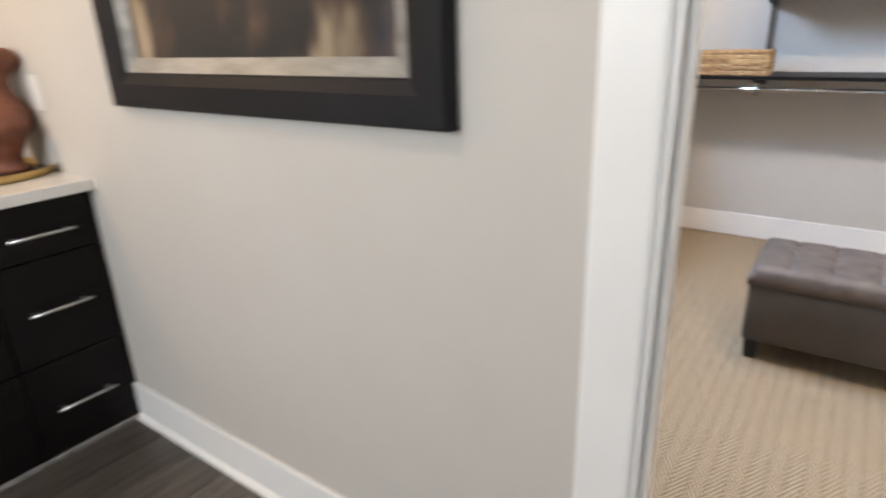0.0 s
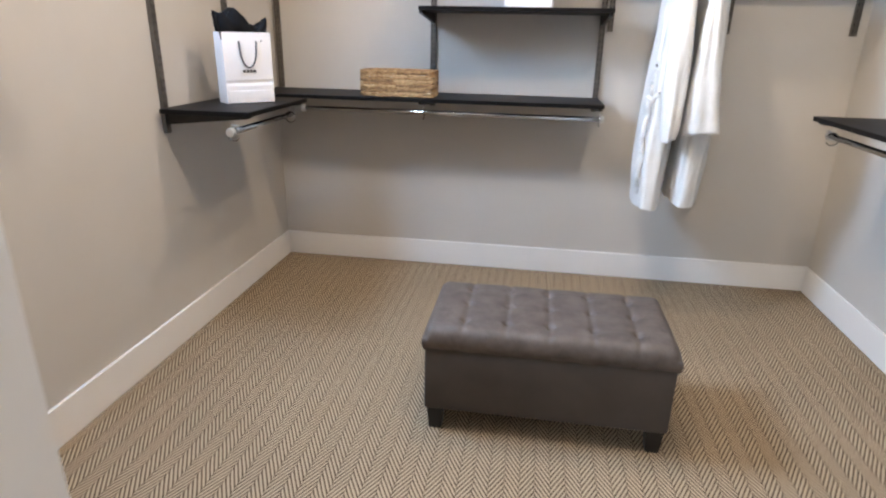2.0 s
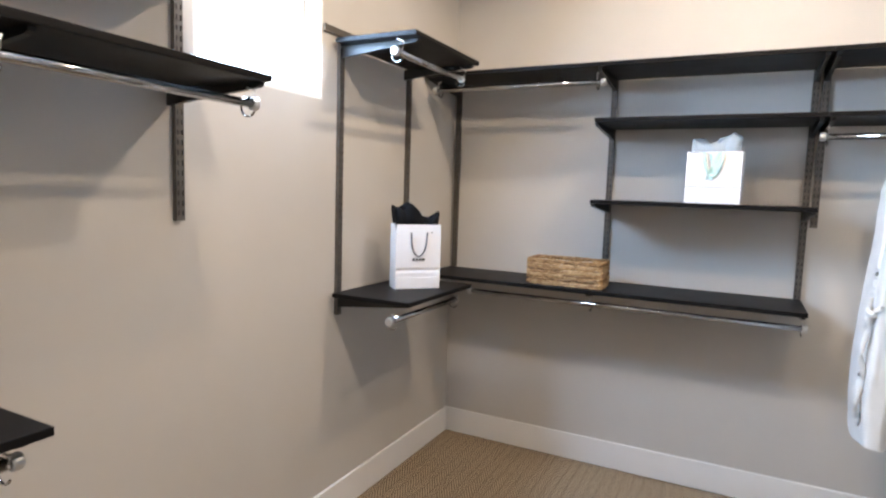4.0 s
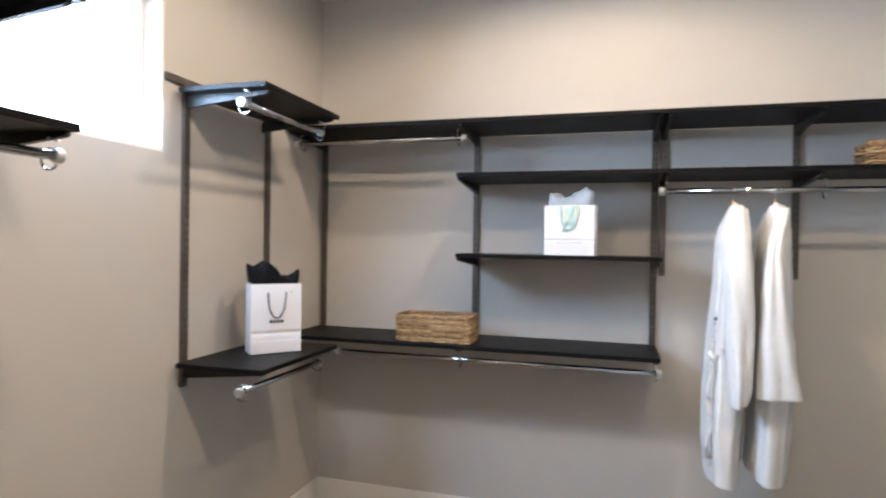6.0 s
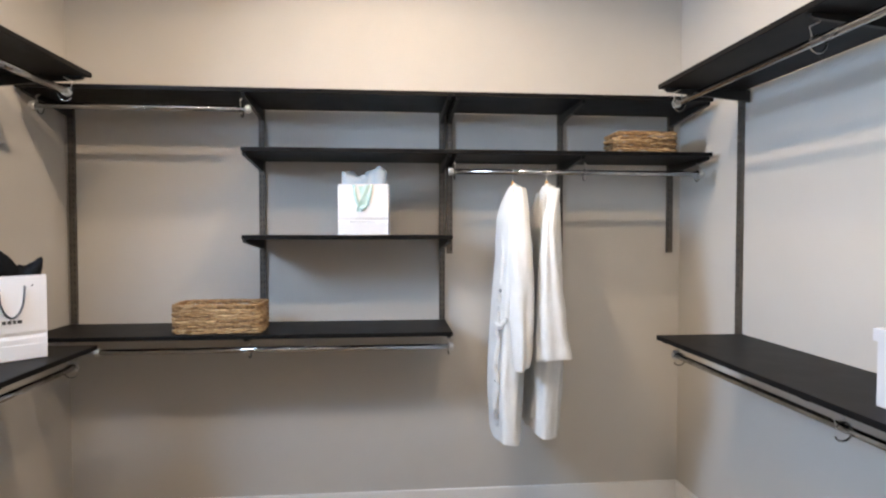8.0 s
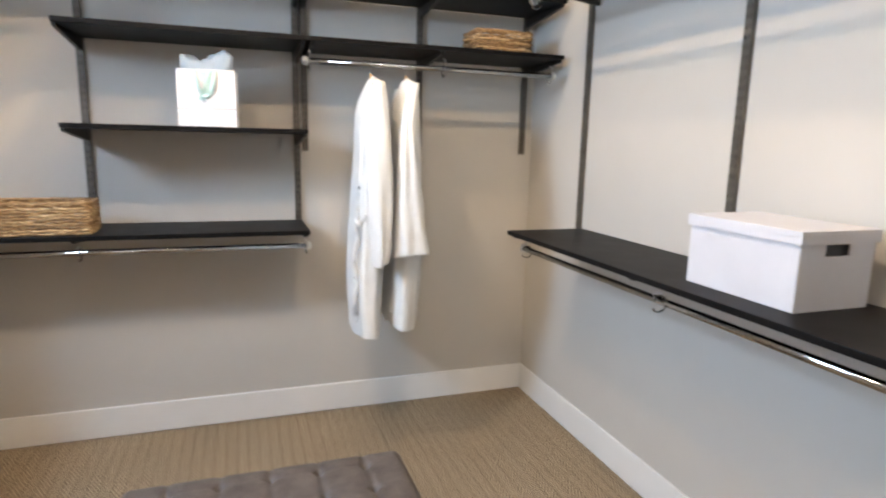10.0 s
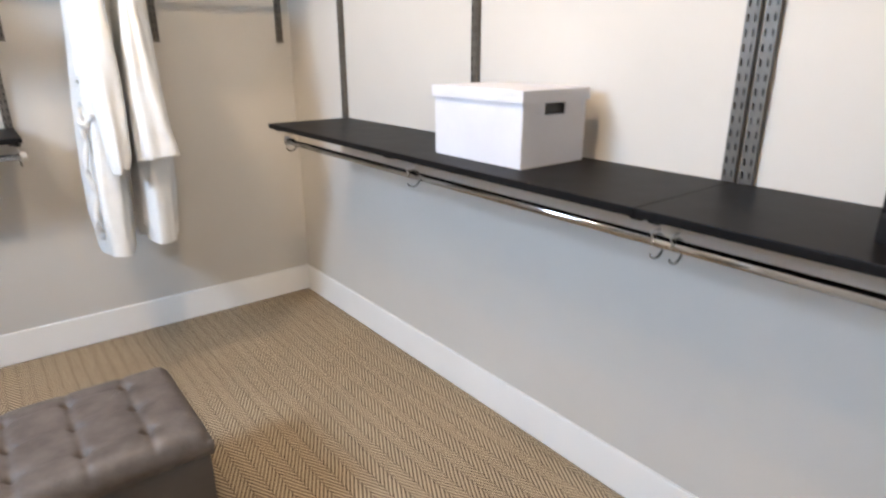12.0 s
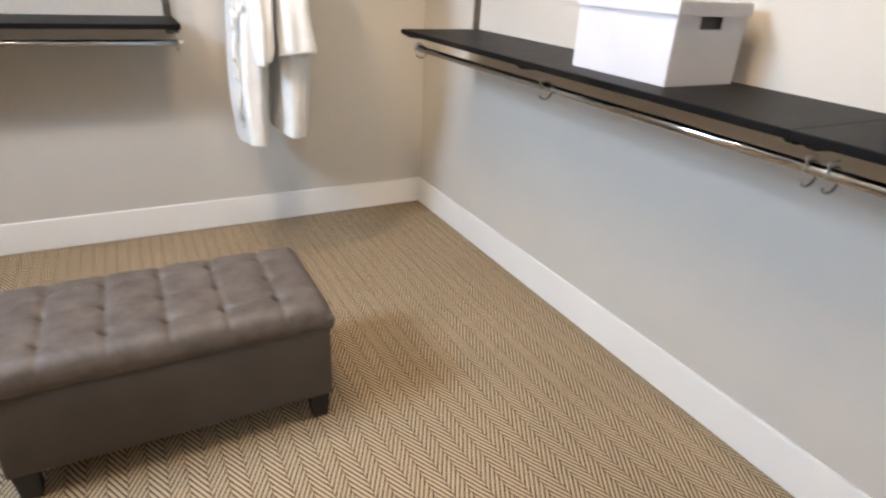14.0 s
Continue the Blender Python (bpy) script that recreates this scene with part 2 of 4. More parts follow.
# ---- mesh helpers ----
def block(bm, x0, x1, y0, y1, z0, z1):
    v = [bm.verts.new((x, y, z)) for x in (x0, x1) for y in (y0, y1) for z in (z0, z1)]
    for q in ((0, 1, 3, 2), (4, 6, 7, 5), (0, 4, 5, 1), (2, 3, 7, 6), (0, 2, 6, 4), (1, 5, 7, 3)):
        bm.faces.new([v[i] for i in q])
    return v


def solid(x0, x1, y0, y1, z0, z1, soft=0.0, seg=2):
    bm = bmesh.new()
    block(bm, x0, x1, y0, y1, z0, z1)
    if soft:
        bmesh.ops.bevel(bm, geom=bm.edges[:], offset=soft, segments=seg, affect="EDGES", profile=0.5)
    return bm


def tube(bm, points, radius, sides=10, closed=False):
    """A round bar along points."""
    pts = [Vector(p) for p in points]
    rings = []
    for i, p in enumerate(pts):
        a = pts[i - 1] if (i or closed) else p
        c = pts[(i + 1) % len(pts)] if (i < len(pts) - 1 or closed) else p
        d = (c - a).normalized()
        s = d.cross(Vector((0, 0, 1)))
        if s.length < 0.05:
            s = d.cross(Vector((1, 0, 0)))
        s.normalize()
        u = s.cross(d)
        r = radius(i / max(1, len(pts) - 1)) if callable(radius) else radius
        rings.append([bm.verts.new(p + r * (math.cos(k) * s + math.sin(k) * u)) for k in (2 * math.pi * j / sides for j in range(sides))])
    n = len(rings)
    for i in range(n if closed else n - 1):
        a, c = rings[i], rings[(i + 1) % n]
        for j in range(sides):
            bm.faces.new((a[j], a[(j + 1) % sides], c[(j + 1) % sides], c[j]))
    if not closed:
        bm.faces.new(rings[0][::-1])
        bm.faces.new(rings[-1])
    return bm


def loft(bm, rings, cap_top=True, cap_bottom=True):
    rows = [[bm.verts.new(p) for p in r] for r in rings]
    n = len(rows[0])
    for a, c in zip(rows, rows[1:]):
        for j in range(n):
            bm.faces.new((a[j], a[(j + 1) % n], c[(j + 1) % n], c[j]))
    if cap_bottom:
        bm.faces.new(rows[0][::-1])
    if cap_top:
        bm.faces.new(rows[-1])
    return bm


def extrude_poly(bm, pts, axis, a, c):
    """A flat outline in the two other axes, drawn out from a to c along axis."""
    def at(p, q):
        return {"x": (q, p[0], p[1]), "y": (p[0], q, p[1]), "z": (p[0], p[1], q)}[axis]
    lo = [bm.verts.new(at(p, a)) for p in pts]
    hi = [bm.verts.new(at(p, c)) for p in pts]
    n = len(pts)
    bm.faces.new(lo)
    bm.faces.new(hi[::-1])
    for i in range(n):
        bm.faces.new((lo[i], hi[i], hi[(i + 1) % n], lo[(i + 1) % n]))
    return bm


def meshed(name, bm, mat, smooth=False):
    bmesh.ops.recalc_face_normals(bm, faces=bm.faces[:])
    me = bpy.data.meshes.new(name)
    bm.to_mesh(me)
    bm.free()
    me.materials.append(mat)
    if smooth:
        me.polygons.foreach_set("use_smooth", [True] * len(me.polygons))
    return me


def part(name, bm, mat, parent, label="", smooth=False, at=None):
    ob = new(name, meshed(name, bm, mat, smooth))
    ob.parent = parent
    if at is not None:
        ob.matrix_basis = at
    return tagged(ob, label)


def thing(name, m, label, category, group=""):
    ob = new(name)
    ob.empty_display_size = 0.05
    ob.matrix_basis = m
    return tagged(ob, label, category, group)


def structure(name, bm, mat, label="", category=""):
    return tagged(new(name, meshed(name, bm, mat)), label, category or name.split("_")[0], kind="structure")


# ---- the shell ----
T = 0.13
bm = solid(-T, W + T, 0, T, 0, CEIL)
structure("wall_north", bm, WALL, "beige painted closet wall behind black shelving", "wall")
bm = solid(W, W + T, OUT, 0, 0, CEIL)
structure("wall_east", bm, WALL, "beige painted closet wall with a long black shelf", "wall")

WY0, WY1, WZ0, WZ1 = -1.94, -1.285, 1.905, 2.527   # window opening in the west wall
bm = bmesh.new()
block(bm, -T, 0, D, WY0, 0, CEIL)
block(bm, -T, 0, WY1, 0, 0, CEIL)
block(bm, -T, 0, WY0, WY1, 0, WZ0)
block(bm, -T, 0, WY0, WY1, WZ1, CEIL)
structure("wall_west", bm, WALL, "beige painted closet wall with a small high window", "wall")

DX0, DX1, DZ = 1.283, 2.105, 2.06                  # clear door opening
bm = bmesh.new()
block(bm, -1.30, DX0 - 0.02, OUT, D, 0, CEIL)
block(bm, DX1 + 0.02, W, OUT, D, 0, CEIL)
block(bm, DX0 - 0.02, DX1 + 0.02, OUT, D, DZ + 0.02, CEIL)
structure("wall_south", bm, WALL, "beige painted wall between bathroom and closet", "wall")

structure("ceiling", solid(-T, W + T, OUT, T, CEIL, CEIL + 0.1), CEILING, "plain white closet ceiling", "ceiling")
floor = structure("floor", solid(-T, W + T, OUT + 0.07, T, -0.06, 0.0), CARPET, "beige and brown herringbone woven carpet", "floor")

# the bathroom side, closed round the start of the walk
BX0, BX1, BY = -1.17, 3.2, -6.4
structure("wall_bath_west", solid(BX0 - T, BX0, BY, OUT, 0, CEIL), WALL, "beige painted wall behind the vanity", "wall")
structure("wall_bath_east", solid(BX1, BX1 + T, BY, OUT, 0, CEIL), WALL, "beige painted bathroom wall", "wall")
# unseen wall, its opening assumed, made for the bathroom fill lamp
bm = bmesh.new()
block(bm, BX0 - T, -0.3, BY - T, BY, 0, CEIL)
block(bm, 1.1, BX1 + T, BY - T, BY, 0, CEIL)
block(bm, -0.3, 1.1, BY - T, BY, 0, 1.2)
block(bm, -0.3, 1.1, BY - T, BY, 2.6, CEIL)
structure("wall_bath_south", bm, WALL, "unseen beige bathroom wall with an opening added for fill light", "wall")
structure("ceiling_bath", solid(BX0 - T, BX1 + T, BY - T, OUT, CEIL, CEIL + 0.1), CEILING, "plain white bathroom ceiling", "ceiling")
plank_floor = structure("floor_bath", solid(BX0 - T, BX1 + T, BY - T, OUT + 0.07, -0.06, -0.012), BLACKWOOD, "dark grey-brown wood plank floor", "floor")

# window in the west wall
window = tagged(new("window_1"), "small square white-framed window, bright daylight outside", "window", kind="structure")
for nm, b4 in (("window_sill", (-T, 0.0, WY0, WY1, WZ0, WZ0 + 0.012)), ("reveal", (-T, 0.0, WY0, WY1, WZ1 - 0.012, WZ1)),
               ("reveal", (-T, 0.0, WY0, WY0 + 0.012, WZ0 + 0.012, WZ1 - 0.012)), ("reveal", (-T, 0.0, WY1 - 0.012, WY1, WZ0 + 0.012, WZ1 - 0.012))):
    part(nm, solid(*b4), WHITE, window)
for b4 in ((-0.115, -0.085, WY0 + 0.012, WY0 + 0.028, WZ0 + 0.012, WZ1 - 0.012), (-0.115, -0.085, WY1 - 0.028, WY1 - 0.012, WZ0 + 0.012, WZ1 - 0.012),
           (-0.115, -0.085, WY0 + 0.028, WY1 - 0.028, WZ0 + 0.012, WZ0 + 0.028), (-0.115, -0.085, WY0 + 0.028, WY1 - 0.028, WZ1 - 0.028, WZ1 - 0.012)):
    part("window_frame", solid(*b4, 0.003, 1), WHITE, window)
pane = part("pane", solid(-0.103, -0.098, WY0 + 0.028, WY1 - 0.028, WZ0 + 0.028, WZ1 - 0.028), GLASS, window)
pane.visible_shadow = False
structure("backdrop", solid(-2.61, -2.6, -5.5, 2.5, 0.5, 6.0), SKY, "bright overcast sky outside the window", "backdrop")


# baseboards: a flat board with an eased top edge
def baseboard(x0, x1, y0, y1, h=0.153):
    bm = solid(x0, x1, y0, y1, 0.0, h, 0.004, 2)
    return structure("baseboard", bm, WHITE, "white painted flat wooden baseboard", "baseboard")


baseboard(0.0, W, -0.015, -0.0005)
baseboard(0.0005, 0.015, D, -0.0155)
baseboard(W - 0.015, W - 0.0005, D, -0.0155)
baseboard(0.0155, DX0 - 0.11, D + 0.0005, D + 0.015)
baseboard(DX1 + 0.11, W - 0.0155, D + 0.0005, D + 0.015)
baseboard(-0.63, DX0 - 0.125, OUT - 0.015, OUT - 0.0005)
baseboard(DX1 + 0.125, BX1, OUT - 0.015, OUT - 0.0005)
arc = [(-0.016 * math.cos(radians(a)), 0.018 * math.sin(radians(a))) for a in range(0, 91, 15)]
bm = extrude_poly(bmesh.new(), [(OUT - 0.0152 + q[0], q[1]) for q in arc] + [(OUT - 0.0152, 0.0)], "x", -0.578, DX0 - 0.125)
structure("trim", bm, WHITE, "white quarter-round shoe moulding along the baseboard", "trim")

# door frame: jambs, stops, stepped casing, strike plate
frame_1 = tagged(new("door_frame"), "white painted wooden door frame, door out of sight", "door frame", kind="structure")
for a, c in ((DX0 - 0.02, DX0), (DX1, DX1 + 0.02)):
    part("jamb", solid(a, c, OUT - 0.002, D + 0.002, 0, DZ), WHITE, frame_1)
part("head_jamb", solid(DX0 - 0.02, DX1 + 0.02, OUT - 0.002, D + 0.002, DZ, DZ + 0.02), WHITE, frame_1)
for a, c in ((DX0, DX0 + 0.012), (DX1 - 0.012, DX1)):
    part("door_stop", solid(a, c, OUT + 0.020, OUT + 0.060, 0, DZ, 0.003, 2), WHITE, frame_1)
part("door_stop", solid(DX0 + 0.012, DX1 - 0.012, OUT + 0.020, OUT + 0.060, DZ - 0.012, DZ, 0.003, 2), WHITE, frame_1)
for side, y in ((-1, OUT), (1, D)):
    for a, d in ((DX0 - 0.008, -1), (DX1 + 0.008, 1)):
        prof = [(0, 0.004), (0.002, 0.009), (0.007, 0.0125), (0.014, 0.014), (0.092, 0.019), (0.100, 0.019), (0.104, 0.015), (0.104, 0.0), (0, 0.0)]
        bm = extrude_poly(bmesh.new(), [(a + d * p, y + side * q) for p, q in prof], "z", 0, DZ + 0.008)
        part("casing", bm, WHITE, frame_1)
    part("head_casing", solid(DX0 - 0.112, DX1 + 0.112, min(y, y + side * 0.019), max(y, y + side * 0.019), DZ + 0.008, DZ + 0.112, 0.003, 2), WHITE, frame_1)
bm = solid(DX0 - 0.001, DX0 + 0.003, -3.290, -3.258, 0.920, 0.982, 0.001, 1)
part("strike_plate", bm, STRIKE, frame_1, "brushed metal strike plate")
# no hole is cut: a dark slip paints the shade of the latch recess
part("strike_hole_shade", solid(DX0 + 0.0035, DX0 + 0.004, -3.282, -3.266, 0.938, 0.966), INK_AND_SHADE, frame_1)


# ---- closet shelving ----
def wall_pose(wall, along, z):
    """Local x runs along the wall, local -y into the room."""
    return {"n": pose(along, 0, z), "w": pose(0, along, z, 0, 0, 90), "e": pose(W, along, z, 0, 0, -90)}[wall]


def standard(wall, along, z0, z1):
    ob = thing("shelf_standard", wall_pose(wall, along, z0), "dark bronze slotted metal wall standard", "shelf standard", "slotted wall standards")
    h, w, d = z1 - z0, 0.0155, 0.018
    bm = bmesh.new()
    for s in (-1, 1):
        block(bm, min(s * w, s * (w - 0.002)), max(s * w, s * (w - 0.002)), -d, -0.001, 0, h)
        block(bm, min(s * (w - 0.002), s * 0.0105), max(s * (w - 0.002), s * 0.0105), -d, -d + 0.002, 0, h)
        z = 0.0
        while z < h - 0.02:
            block(bm, min(s * 0.0105, s * 0.0055), max(s * 0.0105, s * 0.0055), -d, -d + 0.002, z, min(h, z + 0.016))
            z += 0.032
    block(bm, -0.0055, 0.0055, -d, -d + 0.002, 0, h)
    part("channel", bm, METAL, ob)
    part("back_plate", solid(-w + 0.002, w - 0.002, -0.006, -0.001, 0.001, h - 0.001), DARKMETAL, ob)
    return ob


def shelf(wall, start, end, z, brackets, label, depth=0.42, joint=None):
    length = abs(end - start)
    ob = thing("wall_shelf", wall_pose(wall, start, z), label, "shelf", "black closet shelves")
    cuts = [0.0, *([joint] if joint else []), length]
    for a, c in zip(cuts, cuts[1:]):
        part("board", solid(a + 0.0005, c - 0.0005, -depth, -0.024, -0.020, 0.0, 0.0022, 2), BOARD, ob)
    for at in brackets:
        prof = [(-0.012, -0.021), (-0.012, -0.072), (-0.060, -0.067), (-0.230, -0.050), (-0.385, -0.035), (-0.398, -0.030), (-0.398, -0.021)]
        part("bracket", extrude_poly(bmesh.new(), prof, "x", at - 0.0080, at + 0.0080), DARKMETAL, ob, "dark metal shelf bracket")
    return ob


def ring(centre, r, wire, a0=0.0, a1=360.0, steps=28):
    """A wire ring in the plane across the rod."""
    pts = [(centre[0], centre[1] + r * math.cos(radians(a0 + (a1 - a0) * i / steps)), centre[2] + r * math.sin(radians(a0 + (a1 - a0) * i / steps))) for i in range(steps + 1)]
    return tube(bmesh.new(), pts, wire, 6)


def rod(wall, start, end, z, hooks, label, drop=0.075, y=-0.375):
    length = abs(end - start)
    ob = thing("clothes_rod", wall_pose(wall, start, z), label, "clothes rod", "chrome hanging rods")
    bar = bmesh.new()
    tube(bar, [(0.0, y, 0), (length, y, 0)], 0.0125, 16)
    part("bar", bar, CHROME, ob, smooth=True)
    for x0, x1 in ((-0.010, 0.012), (length - 0.012, length + 0.010)):
        part("end_cap", tube(bmesh.new(), [(x0, y, 0), (x0 + 0.004, y, 0), (x1 - 0.004, y, 0), (x1, y, 0)], lambda t: 0.016 if t in (0.0, 1.0) else 0.0185, 18), CAPMETAL, ob, "brushed metal end cap")
    for at in hooks:
        hook = part("rod_hook", ring((at, y, -0.011), 0.026, 0.0030, -150, 160), CHROME, ob, "bent metal rod hook", True)
        part("hook_arm", tube(bmesh.new(), [(at, y - 0.020, 0.008), (at, y - 0.028, drop * 0.45), (at, y + 0.004, drop - 0.028)], 0.0030, 6), CAPMETAL, hook, "", True)
    return ob


BACK_LOW, BACK_MID, BACK_S2, BACK_TOP = 1.069, 1.517, 1.911, 2.173
STD_LOW, STD_UP, STD_TOP = 0.992, 1.417, 2.188
for x in (0.031, 0.960, 1.886):
    standard("n", x, STD_LOW, STD_TOP)
for x in (1.926, 2.522, 3.137):
    standard("n", x, STD_UP, STD_TOP)
for y in (-1.170, -0.580):
    standard("w", y, 0.962, STD_TOP)
for y in (-2.010, -2.645):
    standard("w", y, STD_UP, STD_TOP)
for y in (-2.690, -3.140):
    standard("w", y, 0.962, STD_TOP)
for y in (-0.578, -1.521, -2.463, -2.506, -3.125):
    standard("e", y, 0.975, STD_TOP)

shelf("n", 0.010, 1.902, BACK_LOW, (0.021, 0.950, 1.876), "long black lower shelf holding a woven basket")
shelf("n", 0.952, 1.902, BACK_MID, (0.008, 0.934), "short black shelf holding a white gift bag")
shelf("n", 0.952, 3.148, BACK_S2, (0.008, 0.934, 0.974, 1.570, 2.185), "long black shelf above the robes, small basket on it", joint=0.954)
shelf("n", 0.010, 3.150, BACK_TOP, (0.021, 0.950, 1.876, 1.916, 2.512, 3.127), "long black top shelf along the wall", joint=1.896)
shelf("w", -1.233, -0.600, 1.070, (0.063, 0.610), "short black lower corner shelf under a white bag")
shelf("w", -1.233, -0.608, 2.171, (0.063, 0.600), "short black upper corner shelf beside the window")
shelf("w", -3.205, -2.641, 1.044, (0.065, 0.515), "black lower shelf beside the doorway")
shelf("w", -3.205, -2.026, 1.847, (0.560, 1.160), "black middle shelf below the window")
shelf("w", -3.205, -2.012, 2.173, (0.560, 1.160), "black upper shelf across the window")
shelf("e", -0.627, -3.150, 1.077, (0.020, 0.894, 1.836, 1.879, 2.498), "very long black shelf holding a white storage box", joint=1.850)
shelf("e", -0.618, -3.150, 2.174, (0.020, 0.903, 1.845, 1.888, 2.507), "very long black upper shelf", joint=1.866)

rod("n", 0.060, 0.978, 2.085, (0.03, 0.890), "chrome rod under the top shelf")
rod("n", 1.895, 3.113, 1.813, (0.018, 0.640, 1.200), "chrome rod with two white robes")
rod("n", 0.310, 1.897, 0.994, (0.665, 1.575), "chrome rod under the lower shelf", 0.055)
rod("w", -1.307, -0.700, 1.000, (0.018, 0.590), "short chrome rod under the corner shelf", 0.055)
rod("w", -1.312, -0.712, 2.072, (0.018, 0.590), "short chrome rod under the upper corner shelf", 0.08)
rod("w", -3.205, -2.692, 0.980, (0.490,), "chrome rod under the lower shelf by the door", 0.055)
rod("w", -3.205, -2.053, 1.765, (0.505, 1.130), "chrome rod below the window", 0.07)
rod("e", -0.722, -3.150, 1.006, (0.024, 0.926, 1.790, 1.833), "long chrome rod under the long shelf", 0.055)
rod("e", -0.698, -3.150, 2.077, (0.025, 0.830, 1.780), "long chrome rod under the upper shelf", 0.08)

# hanging track at the top of the standards
for wall, a, c in (("n", 0.02, 3.16), ("w", -1.286, -0.02), ("e", -0.33, -3.15), ("w", -3.15, -1.95)):
    tr = thing("hang_track", wall_pose(wall, a, STD_TOP), "dark metal hanging track fixed to the wall", "track", "hanging tracks")
    part("track", solid(0, abs(c - a), -0.014, -0.0005, 0.001, 0.032, 0.002, 1), METAL, tr)


# ---- loose things in the closet ----
def ottoman():
    x0, x1, y0, y1 = 1.230, 2.106, -1.708, -1.250
    ob = thing("ottoman", pose((x0 + x1) / 2, (y0 + y1) / 2, 0), "grey tufted upholstered storage ottoman on black feet", "ottoman")
    hx, hy = (x1 - x0) / 2, (y1 - y0) / 2
    # sides and piping take the fabric colour with shade painted in
    part("base", solid(-hx + 0.008, hx - 0.008, -hy + 0.008, hy - 0.008, 0.092, 0.340, 0.010, 3), GREYSHADE, ob, "plain grey fabric side panels", True)
    part("piping", solid(-hx + 0.004, hx - 0.004, -hy + 0.004, hy - 0.004, 0.337, 0.345, 0.004, 2), GREYSHADE, ob)
    bx = [-0.300 + 0.150 * i for i in range(5)]
    by = [-0.132, 0.004, 0.140]
    nx, ny = 161, 91

    def height(x, y):
        z = 0.430
        e = min(hx - abs(x), hy - abs(y))
        z -= 0.008 * max(0.0, 1 - e / 0.11) ** 2
        for cx in bx:
            z -= 0.0055 * math.exp(-((x - cx) / 0.010) ** 2)
            for cy in by:
                d2 = (x - cx) ** 2 + (y - cy) ** 2
                z -= 0.019 * math.exp(-d2 / 0.00016) + 0.006 * math.exp(-d2 / 0.0016)
                z -= 0.007 * math.exp(-((x - cx - 0.016) / 0.016) ** 2 - ((y - cy + 0.10 * (x - cx)) / 0.0035) ** 2)
        for cy in by:
            z -= 0.0012 * math.exp(-((y - cy) / 0.006) ** 2) * (1 if abs(x) < 0.32 else 0)
        return z + 0.002 * noise.noise((x * 9, y * 9, 1.0))
    bm = bmesh.new()
    rows = []
    r = 0.040
    for j in range(ny):
        row = []
        for i in range(nx):
            u, v = 2 * i / (nx - 1) - 1, 2 * j / (ny - 1) - 1
            x, y = u * hx, v * hy
            ex, ey = hx - abs(x), hy - abs(y)
            dx, dy = max(0.0, r - ex), max(0.0, r - ey)
            q = min(r, math.hypot(dx, dy))
            row.append(bm.verts.new((x, y, height(x, y) - (r - math.sqrt(max(0.0, r * r - q * q))))))
        rows.append(row)
    for j in range(ny - 1):
        for i in range(nx - 1):
            bm.faces.new((rows[j][i], rows[j][i + 1], rows[j + 1][i + 1], rows[j + 1][i]))
    rim = rows[0] + [rw[-1] for rw in rows[1:]] + rows[-1][-2::-1] + [rw[0] for rw in rows[-2:0:-1]]
    low = [bm.verts.new((v.co.x * 0.994, v.co.y * 0.990, 0.345 + 0.0015 * math.sin(k * 0.35))) for k, v in enumerate(rim)]
    mid = [bm.verts.new((v.co.x + math.copysign(0.0012, v.co.x) * (abs(v.co.x) > hx - 0.002), v.co.y + math.copysign(0.0012, v.co.y) * (abs(v.co.y) > hy - 0.002), 0.368)) for v in rim]
    n = len(rim)
    for i in range(n):
        k = (i + 1) % n
        bm.faces.new((rim[i], mid[i], mid[k], rim[k]))
        bm.faces.new((mid[i], low[i], low[k], mid[k]))
    bm.faces.new(low)
    part("cushion_lid", bm, GREY, ob, "tufted grey cushioned lid", True)
    for cx in bx:
        for cy in by:
            b2 = bmesh.new()
            bmesh.ops.create_uvsphere(b2, u_segments=10, v_segments=6, radius=0.0085)
            for v in b2.verts:
                v.co.z *= 0.45
            part("button", b2, GREY, ob, "", True, pose(cx, cy, height(cx, cy) + 0.001))
    for sx in (-1, 1):
        for sy in (-1, 1):
            b2 = bmesh.new()
            w0, w1 = 0.022, 0.030
            loft(b2, [[(sx * (hx - 0.048) + a * w, sy * (hy - 0.048) + c * w, z) for a, c in ((-1, -1), (1, -1), (1, 1), (-1, 1))] for z, w in ((0.0, w0), (0.004, w0 + 0.001), (0.093, w1))])
            part("foot", b2, BLACKWOOD, ob, "tapered black wooden foot")
    return ob


ottoman()


